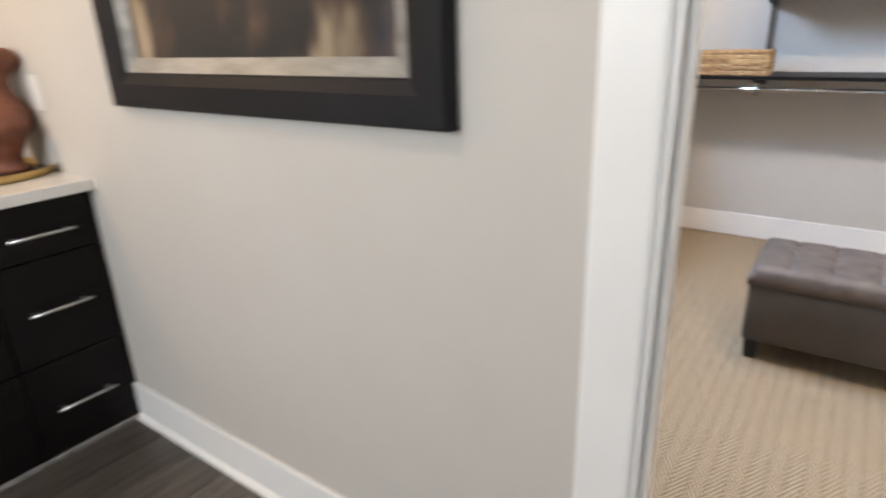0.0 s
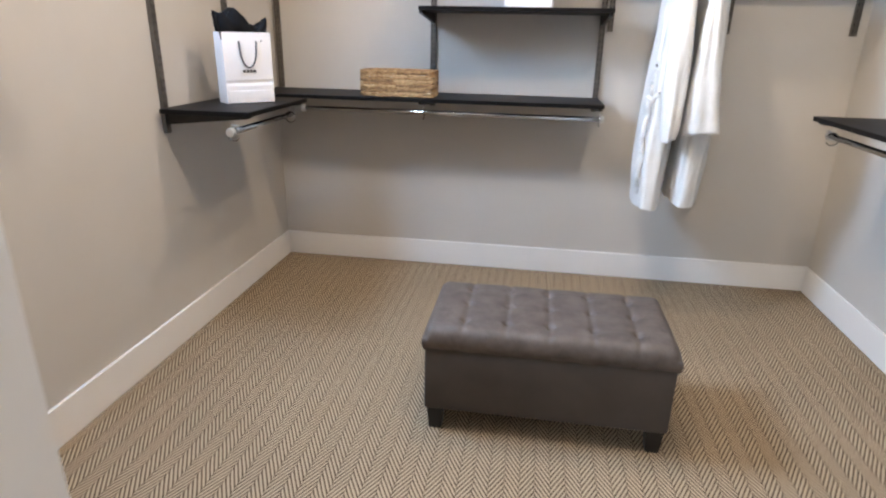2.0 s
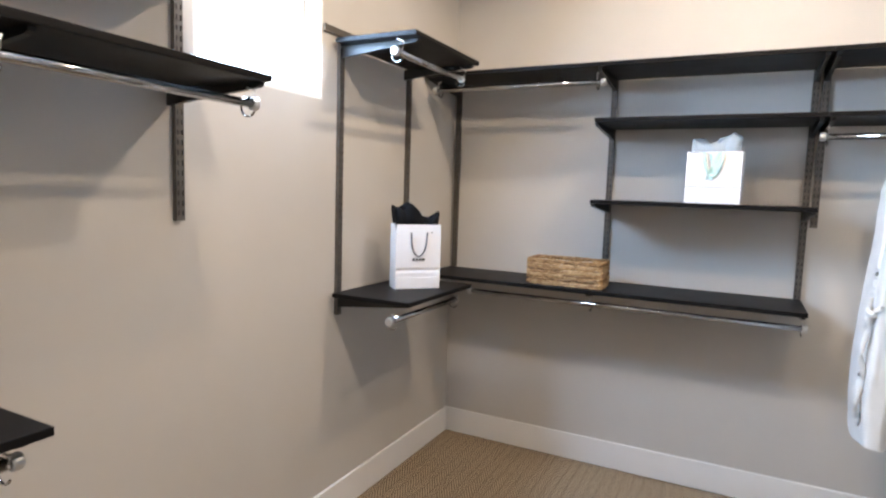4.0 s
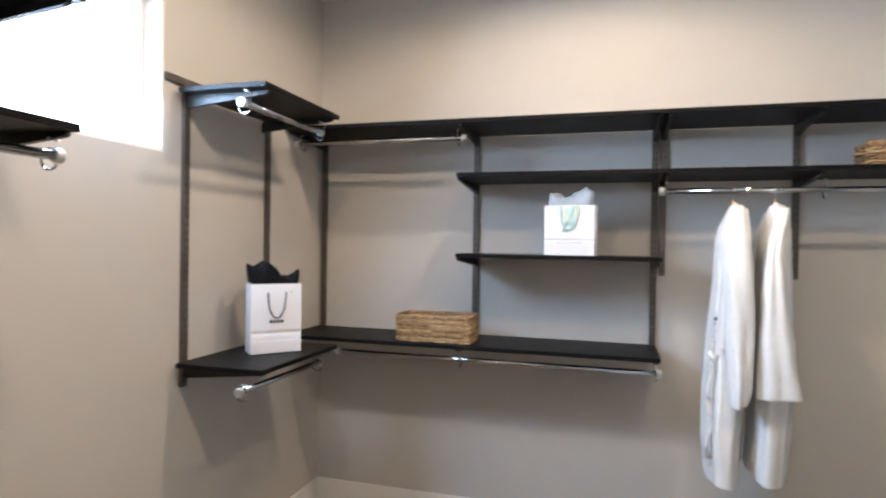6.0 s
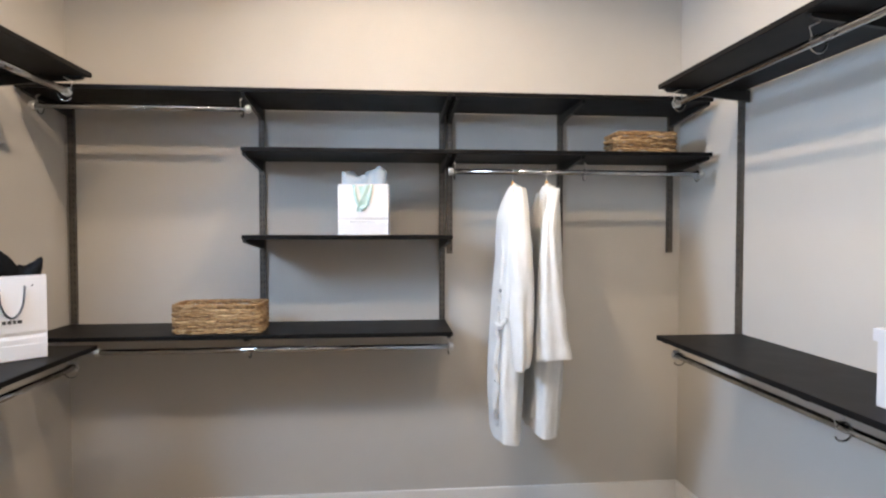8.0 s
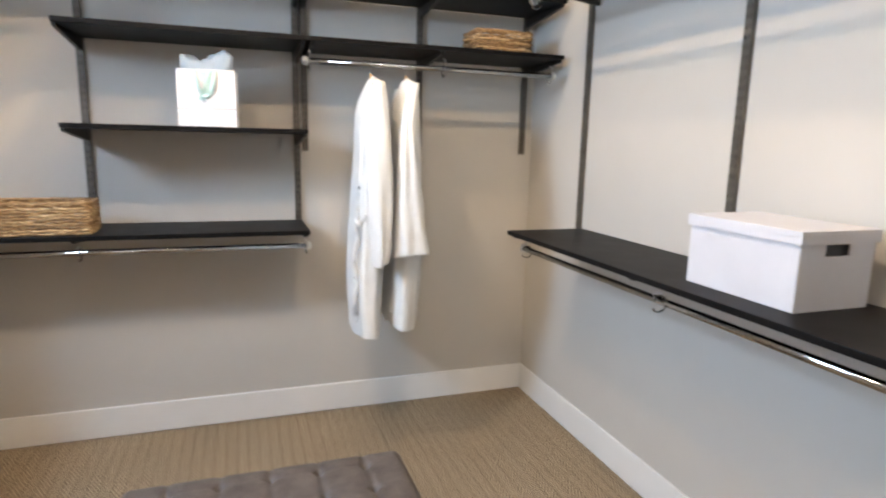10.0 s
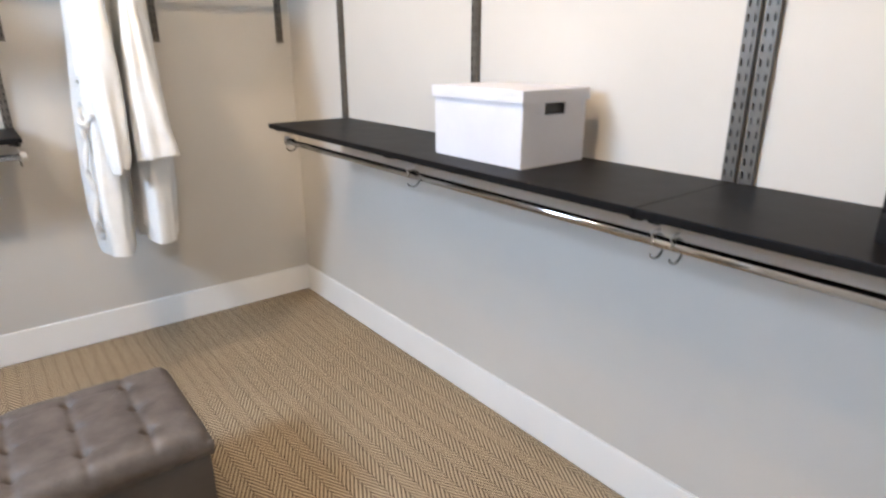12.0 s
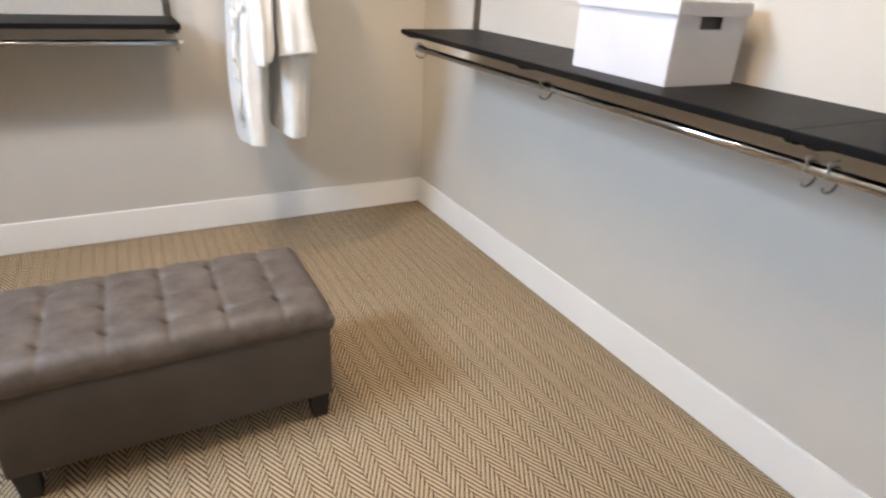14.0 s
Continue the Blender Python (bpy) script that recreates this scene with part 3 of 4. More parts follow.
def basket(m, lx, ly, h, label, handle=False):
    ob = thing("basket", m, label, "basket", "woven baskets")
    part("bottom", solid(-lx / 2 + 0.01, lx / 2 - 0.01, -ly / 2 + 0.01, ly / 2 - 0.01, 0.001, 0.010), SEAGRASS, ob)
    rows = int(h / 0.0125)
    dz = h / rows
    rnd = random.Random(int(lx * 1000))

    def loop(s):
        """A rounded rectangle, walked once round."""
        r = 0.022
        a, c = lx / 2 - r, ly / 2 - r
        segs = [(2 * a, (-a, -c - r), (1, 0)), (None, (a, -c), -90), (2 * c, (a + r, -c), (0, 1)), (None, (a, c), 0), (2 * a, (a, c + r), (-1, 0)), (None, (-a, c), 90), (2 * c, (-a - r, c), (0, -1)), (None, (-a, -c), 180)]
        q = math.pi * r / 2
        d = s * (4 * a + 4 * c + 4 * q)
        for ln, p, w in segs:
            size = q if ln is None else ln
            if d <= size:
                if ln is None:
                    k = radians(w + 90 * d / q)
                    return Vector((p[0] + r * math.cos(k), p[1] + r * math.sin(k), 0)), Vector((math.cos(k), math.sin(k), 0))
                return Vector((p[0] + w[0] * d, p[1] + w[1] * d, 0)), Vector((w[1], -w[0], 0))
            d -= size
        return loop(0.0)
    bm = bmesh.new()
    waves = int((lx + ly) / 0.030)
    for k in range(rows):
        # each course is laid in short overlapping lengths of grass
        count = 7
        for q in range(count):
            s0, s1 = q / count + rnd.uniform(-0.01, 0.01), (q + 1.06) / count
            pts = []
            for i in range(27):
                s = (s0 + (s1 - s0) * i / 26) % 1.0
                p, nrm = loop(s)
                ph = 2 * math.pi * waves * s + (math.pi if k % 2 else 0)
                pts.append(p + nrm * (0.0040 * math.sin(ph) + rnd.uniform(-0.0012, 0.0012)) + Vector((0, 0, (k + 0.5) * dz + 0.0016 * math.sin(ph * 0.5 + k) + rnd.uniform(-0.0007, 0.0007))))
            tube(bm, pts, lambda t: 0.0072 * (0.75 + 0.25 * math.sin(math.pi * t)), 5)
    part("weave", bm, SEAGRASS, ob, "twisted seagrass weave", True)
    rim = bmesh.new()
    tube(rim, [loop(i / 60)[0] + Vector((0, 0, h + 0.002 + rnd.uniform(-0.0015, 0.0015))) for i in range(60)], 0.0085, 6, True)
    part("rim", rim, SEAGRASS, ob, "", True)
    if handle:
        hb = bmesh.new()
        tube(hb, [(-lx / 2 - 0.028 * math.sin(math.pi * i / 10), -0.05 + 0.10 * i / 10, h * 0.62) for i in range(11)], 0.006, 6)
        part("handle", hb, SEAGRASS, ob, "", True)
    return ob


basket(pose(0.826, -0.278, BACK_LOW, 0, 0, 1.5), 0.385, 0.205, 0.126, "rectangular brown woven seagrass basket on the lower shelf")
basket(pose(2.860, -0.250, BACK_S2, 0, 0, 0), 0.295, 0.195, 0.098, "small brown woven basket with loop handle, high shelf", True)


def sheet(bm, nx, ny, fn):
    g = [[bm.verts.new(fn(i / nx, j / ny)) for i in range(nx + 1)] for j in range(ny + 1)]
    for j in range(ny):
        for i in range(nx):
            bm.faces.new((g[j][i], g[j][i + 1], g[j + 1][i + 1], g[j + 1][i]))
    return bm


def paper_bag(name, m, w, d, h, mat, label):
    """An open-topped paper carrier: thin walls, pleated sides, turned-in top, glued base fold."""
    ob = thing(name, m, label, "shopping bag")
    t = 0.0012
    for s in (-1, 1):
        def face(u, v, s=s):
            return ((u - 0.5) * w, s * (d / 2 + 0.0025 * math.sin(math.pi * v) * math.sin(math.pi * u) - (0.0035 if abs(v - 0.30) < 0.02 else 0)), v * h)
        panel = part("panel", sheet(bmesh.new(), 12, 24, face), mat, ob)
        panel.modifiers.new("thickness", "SOLIDIFY").thickness = t

        def side(u, v, s=s):
            dent = 0.020 * (1 - abs(2 * u - 1)) * max(0.0, v - 0.22) / 0.78
            return (s * (w / 2 - dent), (u - 0.5) * d, v * h)
        gusset = part("gusset", sheet(bmesh.new(), 8, 16, side), mat, ob)
        gusset.modifiers.new("thickness", "SOLIDIFY").thickness = t
    part("bag_base", solid(-w / 2 + 0.001, w / 2 - 0.001, -d / 2 + 0.001, d / 2 - 0.001, 0, 0.002), mat, ob)
    return ob


# white carrier with black rope handles and black tissue
bagm = pose(0.236, -0.868, 1.071, 0, 0, 47)
bag = paper_bag("shopping_bag", bagm, 0.220, 0.105, 0.305, PAPER, "white paper shopping bag with rope handles, black tissue")
part("base_fold", solid(-0.105, 0.105, -0.0565, -0.0540, 0.002, 0.056, 0.0008, 1), PAPER, bag, "folded white base strip")
for s in (-1, 1):
    bm = bmesh.new()
    pts = [(-0.040 + 0.080 * k / 16, s * 0.0600, 0.268 - 0.112 * math.sin(math.pi * k / 16) ** 0.38) for k in range(17)]
    tube(bm, pts, 0.0035, 6)
    part("handle", bm, CORD, bag, "dark twisted rope handle", True)
for k, (a, c) in enumerate(((-0.030, -0.018), (-0.014, -0.002), (0.002, 0.012), (0.016, 0.030))):
    part("printing", solid(a, c, -0.0572, -0.0566, 0.134, 0.146), INK_AND_SHADE, bag)


def tissue(parent, mat, w, d, z, peaks, seed, label):
    bm = bmesh.new()

    def fn(u, v):
        x, y = (u - 0.5) * w, (v - 0.5) * d
        top = max(hgt * math.exp(-((x - px) / wd) ** 2) for px, hgt, wd in peaks)
        e = min(u, 1 - u, v, 1 - v)
        crumple = 0.021 * noise.noise((x * 34 + seed, y * 34, 2.0)) + 0.010 * noise.noise((x * 80, y * 80, seed))
        flare = 1.0 + 8.5 * top * min(1.0, e / 0.15)
        return (x * flare + 0.010 * noise.noise((x * 50, y * 50, 7.0)), y + 0.008 * noise.noise((x * 40, y * 60, 9.0)), z + (top + crumple) * min(1.0, e / 0.12) - 0.03 * (e < 0.01))
    sheet(bm, 34, 18, fn)
    ob = part("tissue_paper", bm, mat, parent, label, True)
    sol = ob.modifiers.new("thickness", "SOLIDIFY")
    sol.thickness = 0.0008
    return ob


tissue(bag, TISSUE, 0.190, 0.100, 0.296, ((-0.072, 0.088, 0.048), (-0.022, 0.102, 0.040), (0.030, 0.034, 0.050), (0.082, 0.066, 0.036)), 3, "crumpled black tissue paper")

# white gift bag with teal ribbon handles and clear wrap
gm = pose(1.492, -0.272, BACK_MID + 0.001, 0, 0, -4)
gift = paper_bag("gift_bag", gm, 0.236, 0.118, 0.238, PAPER, "white glossy gift bag with teal ribbon handles")
for s in (-1, 1):
    bm = bmesh.new()
    pts = [(-0.042 + 0.080 * k / 16, s * (0.0655 + 0.004 * math.sin(k)), 0.232 - 0.110 * math.sin(math.pi * k / 16) ** 0.6) for k in range(17)]
    tube(bm, pts, lambda t: 0.0075, 6)
    part("handle", bm, TEAL, gift, "pale teal ribbon handle", True)
part("ribbon_tail", sheet(bmesh.new(), 6, 14, lambda u, v: (-0.022 + 0.030 * u + 0.012 * math.sin(4 * v), -0.071 - 0.006 * math.sin(3 * v + 4 * u), 0.225 - 0.115 * v)), TEAL, gift, "teal satin ribbon", True)
part("ribbon_tail", sheet(bmesh.new(), 6, 14, lambda u, v: (0.006 + 0.026 * u - 0.010 * math.sin(3 * v), -0.074 - 0.005 * math.sin(3 * v + 3 * u), 0.232 - 0.095 * v)), TEAL, gift, "teal satin ribbon", True)
for k in range(9):
    part("printing", solid(-0.060 + 0.0135 * k, -0.052 + 0.0135 * k, -0.0625, -0.0620, 0.058, 0.065), PALEINK, gift)
tissue(gift, FILM, 0.200, 0.100, 0.238, ((-0.055, 0.055, 0.05), (0.045, 0.075, 0.06)), 8, "clear crinkled wrap")

def holed(xs, zs, y0, y1):
    """An upright panel with one rectangular hole, as a single skin."""
    bm = bmesh.new()
    g = {(i, k, y): bm.verts.new((xs[i], y, zs[k])) for i in range(4) for k in range(4) for y in (y0, y1)}
    for i in range(3):
        for k in range(3):
            if (i, k) == (1, 1):
                for p, q in (((1, 1), (2, 1)), ((2, 1), (2, 2)), ((2, 2), (1, 2)), ((1, 2), (1, 1))):
                    bm.faces.new((g[(*p, y0)], g[(*q, y0)], g[(*q, y1)], g[(*p, y1)]))
                continue
            for y in (y0, y1):
                bm.faces.new((g[(i, k, y)], g[(i + 1, k, y)], g[(i + 1, k + 1, y)], g[(i, k + 1, y)]))
    for j in range(3):
        for p, q in (((j, 0), (j + 1, 0)), ((j, 3), (j + 1, 3)), ((0, j), (0, j + 1)), ((3, j), (3, j + 1))):
            bm.faces.new((g[(*p, y0)], g[(*q, y0)], g[(*q, y1)], g[(*p, y1)]))
    return bm


# white storage box with a lift-off lid
bx = thing("storage_box", pose(3.007, -1.875, 1.0775), "white cardboard storage box with lid, cut-out handle", "storage box")
hx, hy, hh, t = 0.127, 0.184, 0.186, 0.004
part("front_panel", solid(-hx, -hx + t, -hy, hy, 0, hh, 0.001, 1), BOXWHITE, bx)
part("rear_panel", solid(hx - t, hx, -hy, hy, 0, hh, 0.001, 1), BOXWHITE, bx)
for s in (-1, 1):
    y0, y1 = (s * hy, s * (hy - t)) if s < 0 else (s * (hy - t), s * hy)
    bm = holed((-hx + t, -0.043, 0.038, hx - t), (0, 0.138, 0.168, hh), y0, y1)
    part("end_panel", bm, BOXWHITE, bx, "end panel with cut-out handle")
part("box_floor", solid(-hx + t, hx - t, -hy + t, hy - t, 0, 0.004), BOXWHITE, bx)
# added dark block, paints the shade seen through the handle cut-outs
part("hole_backing", solid(-hx + 0.010, hx - 0.010, -hy + 0.012, hy - 0.012, 0.004, 0.165), INK_AND_SHADE, bx, "dark block added to shade the handle holes")
lid = part("lid", solid(-hx - 0.007, hx + 0.007, -hy - 0.007, hy + 0.007, 0.189, 0.204, 0.0015, 2), BOXWHITE, bx, "white lift-off lid")
for b4 in ((-hx - 0.007, -hx - 0.003, -hy - 0.007, hy + 0.007), (hx + 0.003, hx + 0.007, -hy - 0.007, hy + 0.007), (-hx - 0.003, hx + 0.003, -hy - 0.007, -hy - 0.003), (-hx - 0.003, hx + 0.003, hy + 0.003, hy + 0.007)):
    part("lid_rim", solid(*b4, 0.171, 0.1895), BOXWHITE, lid)

# black carrier further along the same shelf
bb = paper_bag("shopping_bag", pose(2.972, -2.955, 1.0775, 0, 0, -76), 0.225, 0.105, 0.174, BLACKPAPER, "matt black paper shopping bag on the long shelf")
dot = bmesh.new()
bmesh.ops.create_cone(dot, cap_ends=True, segments=24, radius1=0.011, radius2=0.011, depth=0.0012)
part("printing", dot, PAPER, bb, "white round mark", False, pose(-0.02, -0.0560, 0.130, 90))


# ---- robes on the rod ----
def robe(x, label, gown, arm, belt, seed):
    """A towelling robe hung edge-on. gown, arm: height and the two side limits from the hook, top to bottom."""
    ob = thing("bathrobe", pose(x, -0.375, 0.004, 0, 0, -4), label, "bathrobe", "robes on the rod")
    hang = part("hanger", tube(bmesh.new(), [(0, -0.19 + 0.38 * k / 14, 1.690 + 0.045 * (1 - abs(k / 7 - 1)) ** 1.1) for k in range(15)], 0.009, 8), WOODHOOK, ob, "golden wooden hanger", True)
    part("neck", tube(bmesh.new(), [(0, 0, 1.725), (0, 0, 1.745), (0, 0, 1.768)], lambda t: 0.009 - 0.004 * t, 8), WOODHOOK, hang, "golden wooden hanger neck", True)
    hk = [(0, 0.0, 1.762), (0, 0.0, 1.776)] + [(0, 0.017 * math.sin(radians(a)), 1.8075 - 0.0165 * math.cos(radians(a))) for a in range(40, 300, 20)]
    part("hanger_hook", tube(bmesh.new(), hk, 0.0025, 6), CAPMETAL, hang, "bent metal hook", True)

    def limits(table, z):
        zs = [-r[0] for r in table]
        return float(np.interp(-z, zs, [r[1] for r in table])), float(np.interp(-z, zs, [r[2] for r in table]))
    top, drop = gown[0][0], gown[-1][0]
    n, steps = 96, 40
    rings = []
    for i in range(steps + 1):
        z = top + (drop - top) * (i / steps) ** 1.15
        lo, hi = limits(gown, z)
        f = (top - z) / (top - drop)
        ry = 0.036 + 0.166 * min(1.0, (top - z) / 0.115) ** 0.75 + 0.012 * f
        cx, rx = (lo + hi) / 2, (hi - lo) / 2
        row = []
        for k in range(n):
            a = 2 * math.pi * k / n
            c, sn = math.cos(a), math.sin(a)
            wave = math.sin(4 * a + seed + 1.1 * z) + 0.5 * math.sin(9 * a + 2.3 * seed - 1.9 * z)
            fold = 0.0055 * min(1.0, f * 2.0) * wave + 0.008 * noise.noise((c * 2.4 + seed, sn * 2.4, z * 3.2)) + 0.003 * noise.noise((c * 8, sn * 8 + seed, z * 14))
            px = cx + (rx + fold) * math.copysign(abs(c) ** 0.72, c)
            row.append((px, sn * (ry + 1.3 * fold), z + 0.006 * f * math.sin(3 * a + seed) * (i == steps)))
        rings.append(row)
    part("gown", loft(bmesh.new(), rings, True, True), TERRY, ob, "white towelling gown", True)
    band = [[(px + 0.0022 * math.copysign(1, px - sum(p[0] for p in r) / n), py * 1.010, pz) for px, py, pz in r] for r in rings[-3:]]
    part("hem", loft(bmesh.new(), band, False, False), TERRY, ob, "stitched hem band", True)
    for side in (-1, 1):
        rows = []
        for i in range(31):
            f = i / 30
            z = arm[0][0] + (arm[-1][0] - arm[0][0]) * f
            lo, hi = limits(arm, z)
            cx, rx = (lo + hi) / 2, (hi - lo) / 2
            cy = side * (0.160 + 0.088 * min(1.0, f * 2.6) ** 0.7)
            ry = 0.024 + 0.028 * min(1.0, f * 1.8)
            row = []
            for k in range(40):
                a = 2 * math.pi * k / 40
                c, sn = math.cos(a), math.sin(a)
                fold = 0.005 * f * math.sin(5 * a + seed + 3 * z) + 0.0055 * noise.noise((c * 2 + seed, sn * 2, z * 7)) + 0.0022 * noise.noise((c * 7, sn * 7 + seed, z * 16))
                row.append((cx + (rx + fold) * c, cy + (ry + 1.4 * fold) * sn, z + (0.012 * math.sin(a + seed) * f ** 6)))
            rows.append(row)
        cuff = []
        for ring_points, q, dz in [(r, 1.03, 0.0) for r in rows[-4:]] + [(rows[-1], 1.00, -0.004), (rows[-1], 0.88, 0.0), (rows[-1], 0.80, 0.04)]:
            cx, cy = (sum(p[j] for p in ring_points) / 40 for j in (0, 1))
            cuff.append([(cx + (px - cx) * q, cy + (py - cy) * q, pz + dz) for px, py, pz in ring_points])
        sleeve = part("sleeve", loft(bmesh.new(), rows, False, True), TERRY, ob, "wide towelling sleeve", True)
        part("cuff", loft(bmesh.new(), cuff, True, False), TERRY, sleeve, "turned-back cuff", True)
    col = bmesh.new()
    pts = []
    for k in range(44):
        z = top + 0.004 - (top - drop - 0.06) * k / 43
        f = (top - z) / (top - drop)
        lo, hi = limits(gown, z)
        ruffle = (0.005 if belt else 0.002) * noise.noise((z * 17 + seed, seed, 0.5)) * min(1.0, 2 * f)
        pts.append((lo + 0.020 + ruffle, -0.030 - 0.095 * min(1.0, k / 12), z))
    tube(col, pts, lambda t: 0.014 + 0.003 * t + 0.003 * noise.noise((t * 19, seed, 3.0)), 10)
    part("collar", col, TERRY, ob, "rolled shawl collar down the front edge", True)
    if belt:
        lo, hi = limits(gown, 1.11)
        kn = bmesh.new()
        bmesh.ops.create_uvsphere(kn, u_segments=16, v_segments=10, radius=0.022)
        for v in kn.verts:
            v.co *= 1 + 0.30 * noise.noise(v.co * 45)
        part("belt_knot", kn, TERRY, ob, "knotted white belt", True, pose(lo + 0.014, -0.185, 1.118))
        for dx, dz, w in ((0.030, 0.030, 0.016), (-0.006, 0.060, 0.012)):
            bow = bmesh.new()
            tube(bow, [(lo + 0.014 + dx * math.sin(math.pi * k / 12), -0.190 - 0.016 * math.sin(math.pi * k / 12), 1.118 + dz * math.sin(math.pi * k / 12) * (1 if k < 7 else 0.6)) for k in range(13)], w * 0.55, 8)
            part("belt_bow", bow, TERRY, ob, "loop of the belt", True)
        tl = bmesh.new()
        tube(tl, [(lo + 0.004 + 0.008 * math.sin(k * 0.9), -0.180 + 0.001 * k, 1.110 - 0.030 * k) for k in range(15)], lambda t: 0.010 + 0.003 * math.sin(20 * t) ** 2, 8)
        part("belt_tail", tl, TERRY, ob, "hanging belt end", True)
    return ob


robe(2.188, "white towelling bathrobe with belt on wooden hanger",
     ((1.744, -0.010, 0.034), (1.725, -0.022, 0.042), (1.66, -0.050, 0.042), (1.59, -0.068, 0.044), (1.40, -0.074, 0.046), (1.22, -0.088, 0.048), (1.07, -0.100, 0.050), (0.90, -0.104, 0.046), (0.75, -0.106, 0.040), (0.585, -0.094, 0.030)),
     ((1.722, -0.012, 0.036), (1.60, -0.038, 0.046), (1.40, -0.046, 0.055), (1.22, -0.042, 0.060), (1.07, -0.034, 0.056), (0.98, -0.026, 0.046), (0.945, -0.020, 0.036)), True, 1.0)
robe(2.352, "white towelling bathrobe without belt on wooden hanger",
     ((1.744, -0.018, 0.030), (1.725, -0.026, 0.040), (1.66, -0.044, 0.044), (1.52, -0.060, 0.046), (1.30, -0.070, 0.054), (1.10, -0.080, 0.062), (0.95, -0.084, 0.064), (0.80, -0.090, 0.054), (0.615, -0.096, 0.038)),
     ((1.722, -0.020, 0.028), (1.60, -0.055, 0.004), (1.52, -0.068, -0.006), (1.40, -0.080, 0.006), (1.23, -0.090, 0.030), (1.08, -0.092, 0.050), (0.972, -0.090, 0.066)), False, 2.6)


# ---- the bathroom by the doorway ----
def vanity_unit(y0, y1, drawers, label):
    ob = thing("vanity_cabinet", pose(BX0, (y0 + y1) / 2, 0), label, "cabinet", "vanity cabinets")
    h = (y1 - y0) / 2
    xf = -0.578 - BX0
    part("carcass", solid(0.002, xf - 0.020, -h, h, 0.085, 0.903), ESPRESSO, ob)
    part("toe_kick", solid(0.002, xf - 0.012, -h, h, 0.0, 0.085), ESPRESSO, ob)
    part("shoe_moulding", solid(xf - 0.012, xf + 0.004, -h, h, 0.0, 0.020, 0.005, 2), SILVERLEAF, ob, "thin pale floor moulding")
    for z0, z1, hz in drawers:
        dr = part("drawer", solid(xf - 0.020, xf, -h + 0.003, h - 0.003, z0, z1, 0.002, 2), ESPRESSO, ob, "flat dark drawer front")
        bm = bmesh.new()
        tube(bm, [(xf + 0.030, -0.095, hz), (xf + 0.030, 0.095, hz)], 0.0055, 8)
        for s in (-0.075, 0.075):
            tube(bm, [(xf, s, hz), (xf + 0.030, s, hz)], 0.004, 6)
        part("handle", bm, CAPMETAL, dr, "brushed steel bar handle", True)
    return ob


THREE = ((0.719, 0.898, 0.798), (0.366, 0.713, 0.546), (0.030, 0.360, 0.194))
vanity_unit(-3.690, -3.362, THREE, "dark espresso vanity cabinet with three drawers")
vanity_unit(-4.300, -3.693, THREE, "wide dark espresso vanity cabinet with drawers")
filler = thing("filler_strip", pose(-0.588, -3.355, 0), "dark espresso filler strip beside the vanity", "filler strip")
part("strip", solid(-0.010, 0.008, -0.006, 0.009, 0.0, 0.903, 0.001, 1), ESPRESSO, filler)
top = thing("countertop", pose(BX0, -3.80, 0.905), "white quartz vanity countertop", "countertop")
part("slab", solid(0.002, 0.632, -0.52, 0.454, 0.0, 0.038, 0.003, 2), QUARTZ, top)

tray = thing("tray", pose(-0.890, -3.517, 0.9435), "round brass-rimmed tray on the countertop", "tray")
bm = bmesh.new()
loft(bm, [[(r * math.cos(2 * math.pi * k / 48), r * math.sin(2 * math.pi * k / 48), z) for k in range(48)] for r, z in ((0.165, 0.0), (0.192, 0.003), (0.200, 0.026), (0.196, 0.029), (0.188, 0.026), (0.180, 0.008))], False, True)
part("rim", bm, GOLD, tray, "hammered brass rim", True)
bm = bmesh.new()
bmesh.ops.create_cone(bm, cap_ends=True, segments=48, radius1=0.181, radius2=0.181, depth=0.004)
part("tray_floor", bm, BLACKGLASS, tray, "dark glass", False, pose(0, 0, 0.008))

vase = thing("vase", pose(-0.890, -3.447, 0.954), "reddish-brown lobed terracotta vase on the tray", "vase")
bm = bmesh.new()
rings = []
for i in range(40):
    s = i / 39
    z = 0.400 * s
    r = 0.045 + 0.070 * math.exp(-((s - 0.42) / 0.20) ** 2) + 0.045 * math.exp(-((s - 0.90) / 0.10) ** 2) + 0.018 * math.exp(-(s / 0.06) ** 2)
    row = []
    for k in range(40):
        a = 2 * math.pi * k / 40
        q = r * (1 + 0.10 * math.sin(3 * a + 5 * s) + 0.05 * noise.noise((math.cos(a) * 2, math.sin(a) * 2, s * 6)))
        row.append((q * math.cos(a) + 0.018 * math.sin(6 * s), q * math.sin(a) - 0.015 * math.sin(5 * s), z))
    rings.append(row)
rings += [[(p[0] * 0.72, p[1] * 0.72, 0.402) for p in rings[-1]], [(p[0] * 0.6, p[1] * 0.6, 0.34) for p in rings[-1]]]
part("body", loft(bm, rings, True, True), TERRACOTTA, vase, "ribbed terracotta body", True)

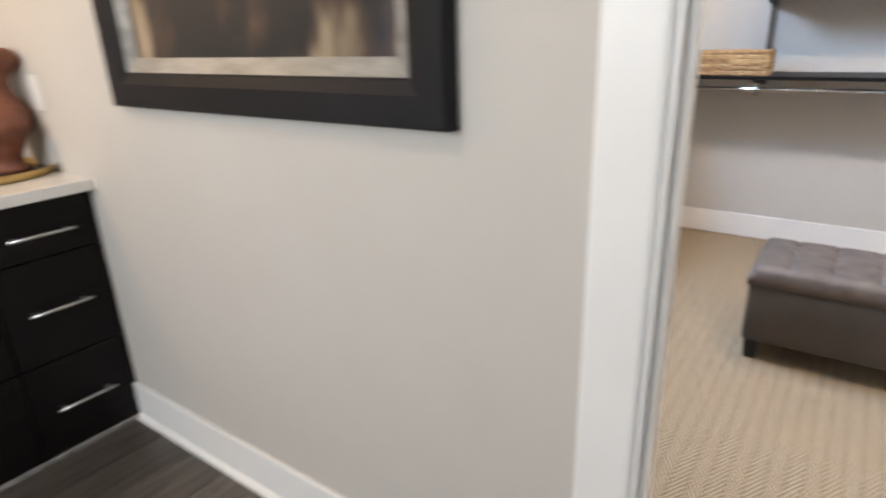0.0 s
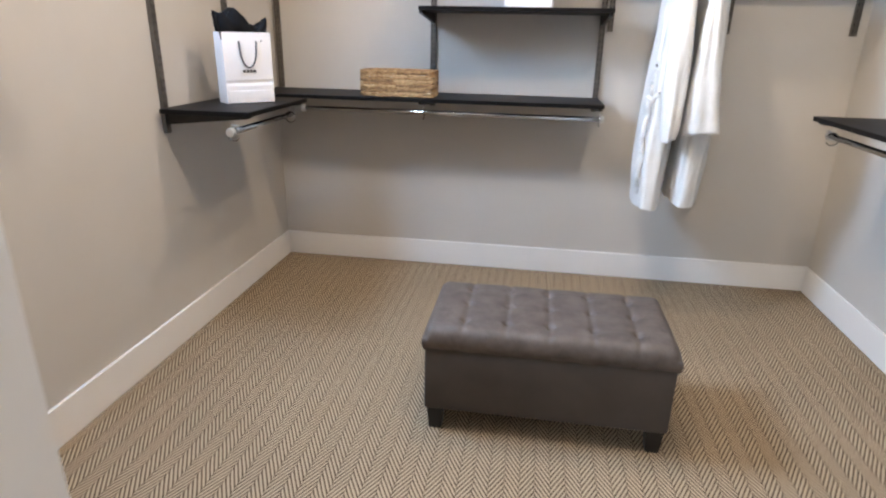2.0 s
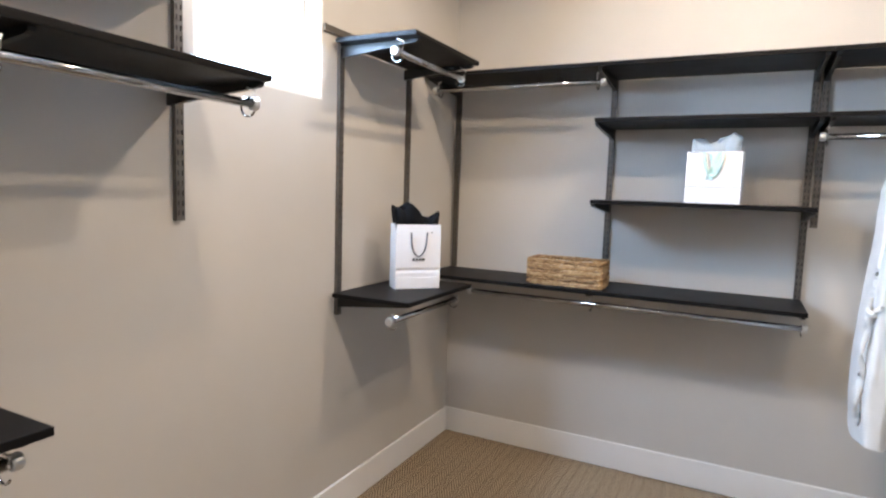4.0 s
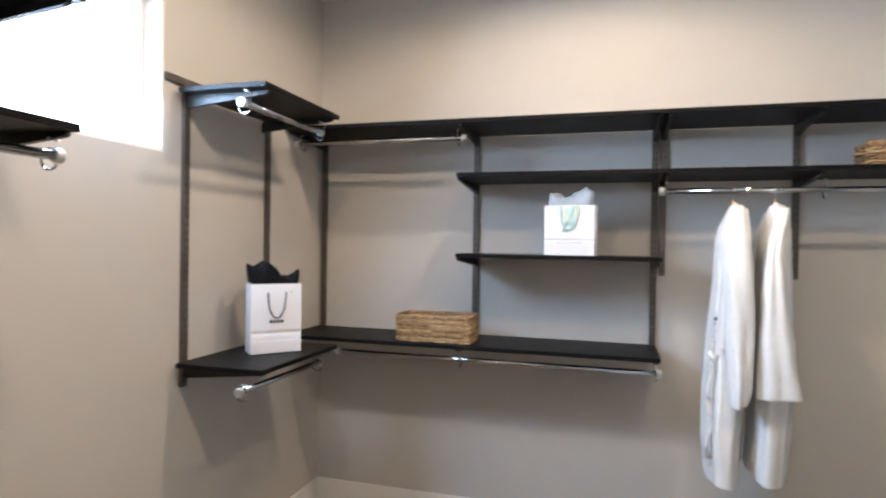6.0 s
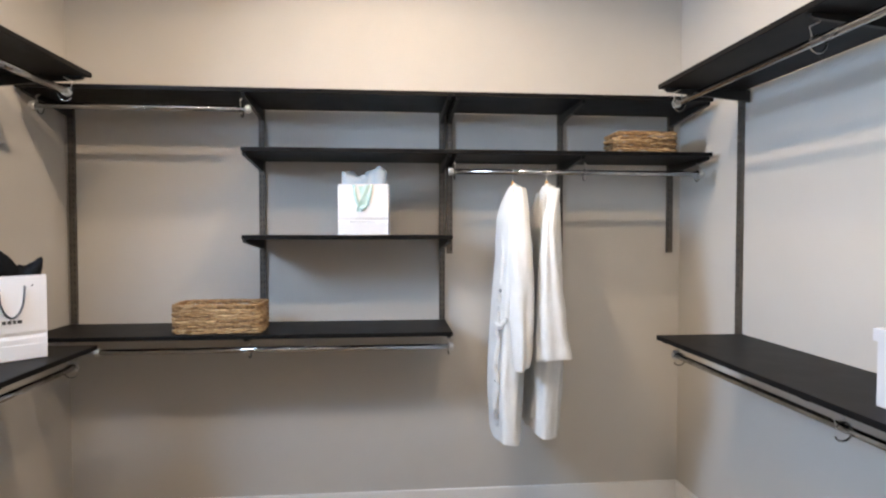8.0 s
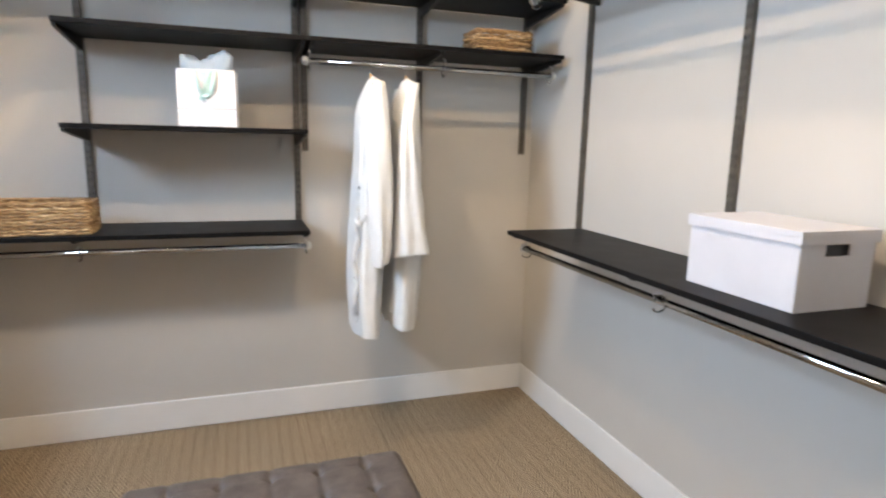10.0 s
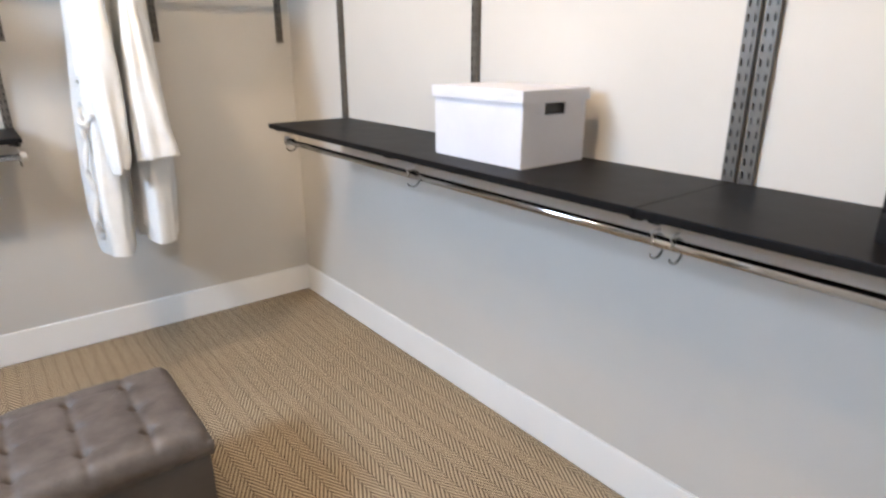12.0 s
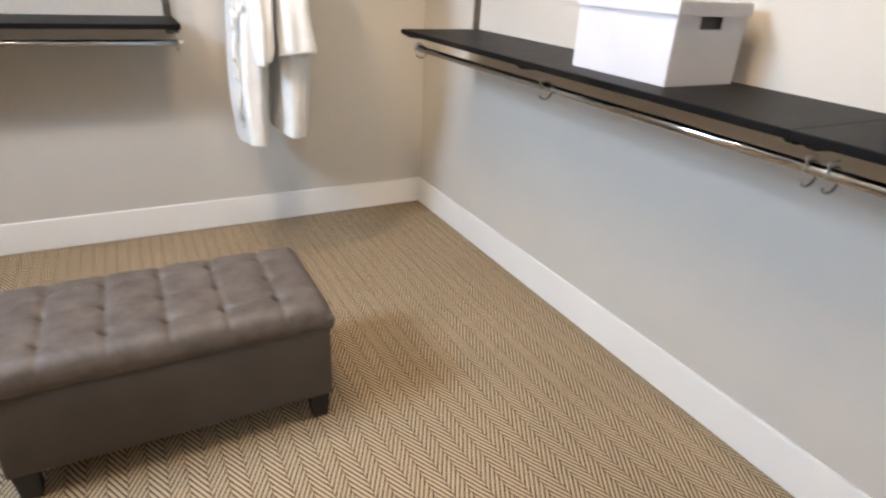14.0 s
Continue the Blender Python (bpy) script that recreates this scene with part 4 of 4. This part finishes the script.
sw = thing("switch_plate", pose(-0.786, OUT, 1.209), "white wall switch plate above the countertop", "switch plate")
part("plate", solid(-0.036, 0.036, -0.006, -0.0005, -0.058, 0.058, 0.002, 2), PLATE, sw)
part("rocker", solid(-0.017, 0.017, -0.010, -0.006, -0.034, 0.034, 0.002, 2), PLATE, sw)

# framed picture: wide black moulding, slanted silver fillet, dark abstract print
px0, px1, pz0, pz1 = -0.226, 0.914, 1.192, 2.030
pic = thing("framed_picture", pose((px0 + px1) / 2, OUT - 0.001, pz0), "large dark abstract picture, black frame, silver inner edge", "picture")
hw, ht = (px1 - px0) / 2, pz1 - pz0


def moulding(profile, mat, name, inset):
    """Four mitred lengths; profile as (in from the outer edge, out from the wall)."""
    a, z0, z1 = hw - inset, inset, ht - inset
    corners = [(-a, z0, 1, 1), (a, z0, -1, 1), (a, z1, -1, -1), (-a, z1, 1, -1)]
    for i in range(4):
        c0, c1 = corners[i], corners[(i + 1) % 4]
        rings = [[(c[0] + c[2] * p, -q, c[1] + c[3] * p) for p, q in profile] for c in (c0, c1)]
        part(name, loft(bmesh.new(), rings, True, True), mat, pic)


moulding([(0.0, 0.0), (0.0, 0.030), (0.006, 0.036), (0.060, 0.034), (0.085, 0.026), (0.090, 0.022), (0.090, 0.0)], FRAMEBLACK, "frame_side", 0.0)
moulding([(0.0, 0.0), (0.0, 0.022), (0.032, 0.010), (0.036, 0.008), (0.036, 0.0)], SILVERLEAF, "silver_fillet", 0.0905)
part("print", solid(-hw + 0.124, hw - 0.124, -0.006, -0.001, 0.124, ht - 0.124), ART, pic, "dark print with beige and blue patches")

# ---- floor planks of the bathroom, last ----
lengths = {}
for i in range(24):
    x0 = BX0 + 0.02 + 0.185 * i
    off = (i * 0.43) % 1.2
    y = OUT + 0.068
    first = True
    while y > -6.3:
        ln = off if first and off > 0.15 else 1.2
        first = False
        y1 = max(y - ln, -6.39)
        key = round(y - y1, 2)
        if key not in lengths:
            lengths[key] = meshed("plank", solid(0.0008, 0.1842, -key + 0.0008, -0.0008, -0.012, 0.0, 0.0012, 1), PLANK)
        pl = new("plank", lengths[key])
        pl.parent = plank_floor
        pl.matrix_basis = pose(x0, y, 0.0)
        y = y1
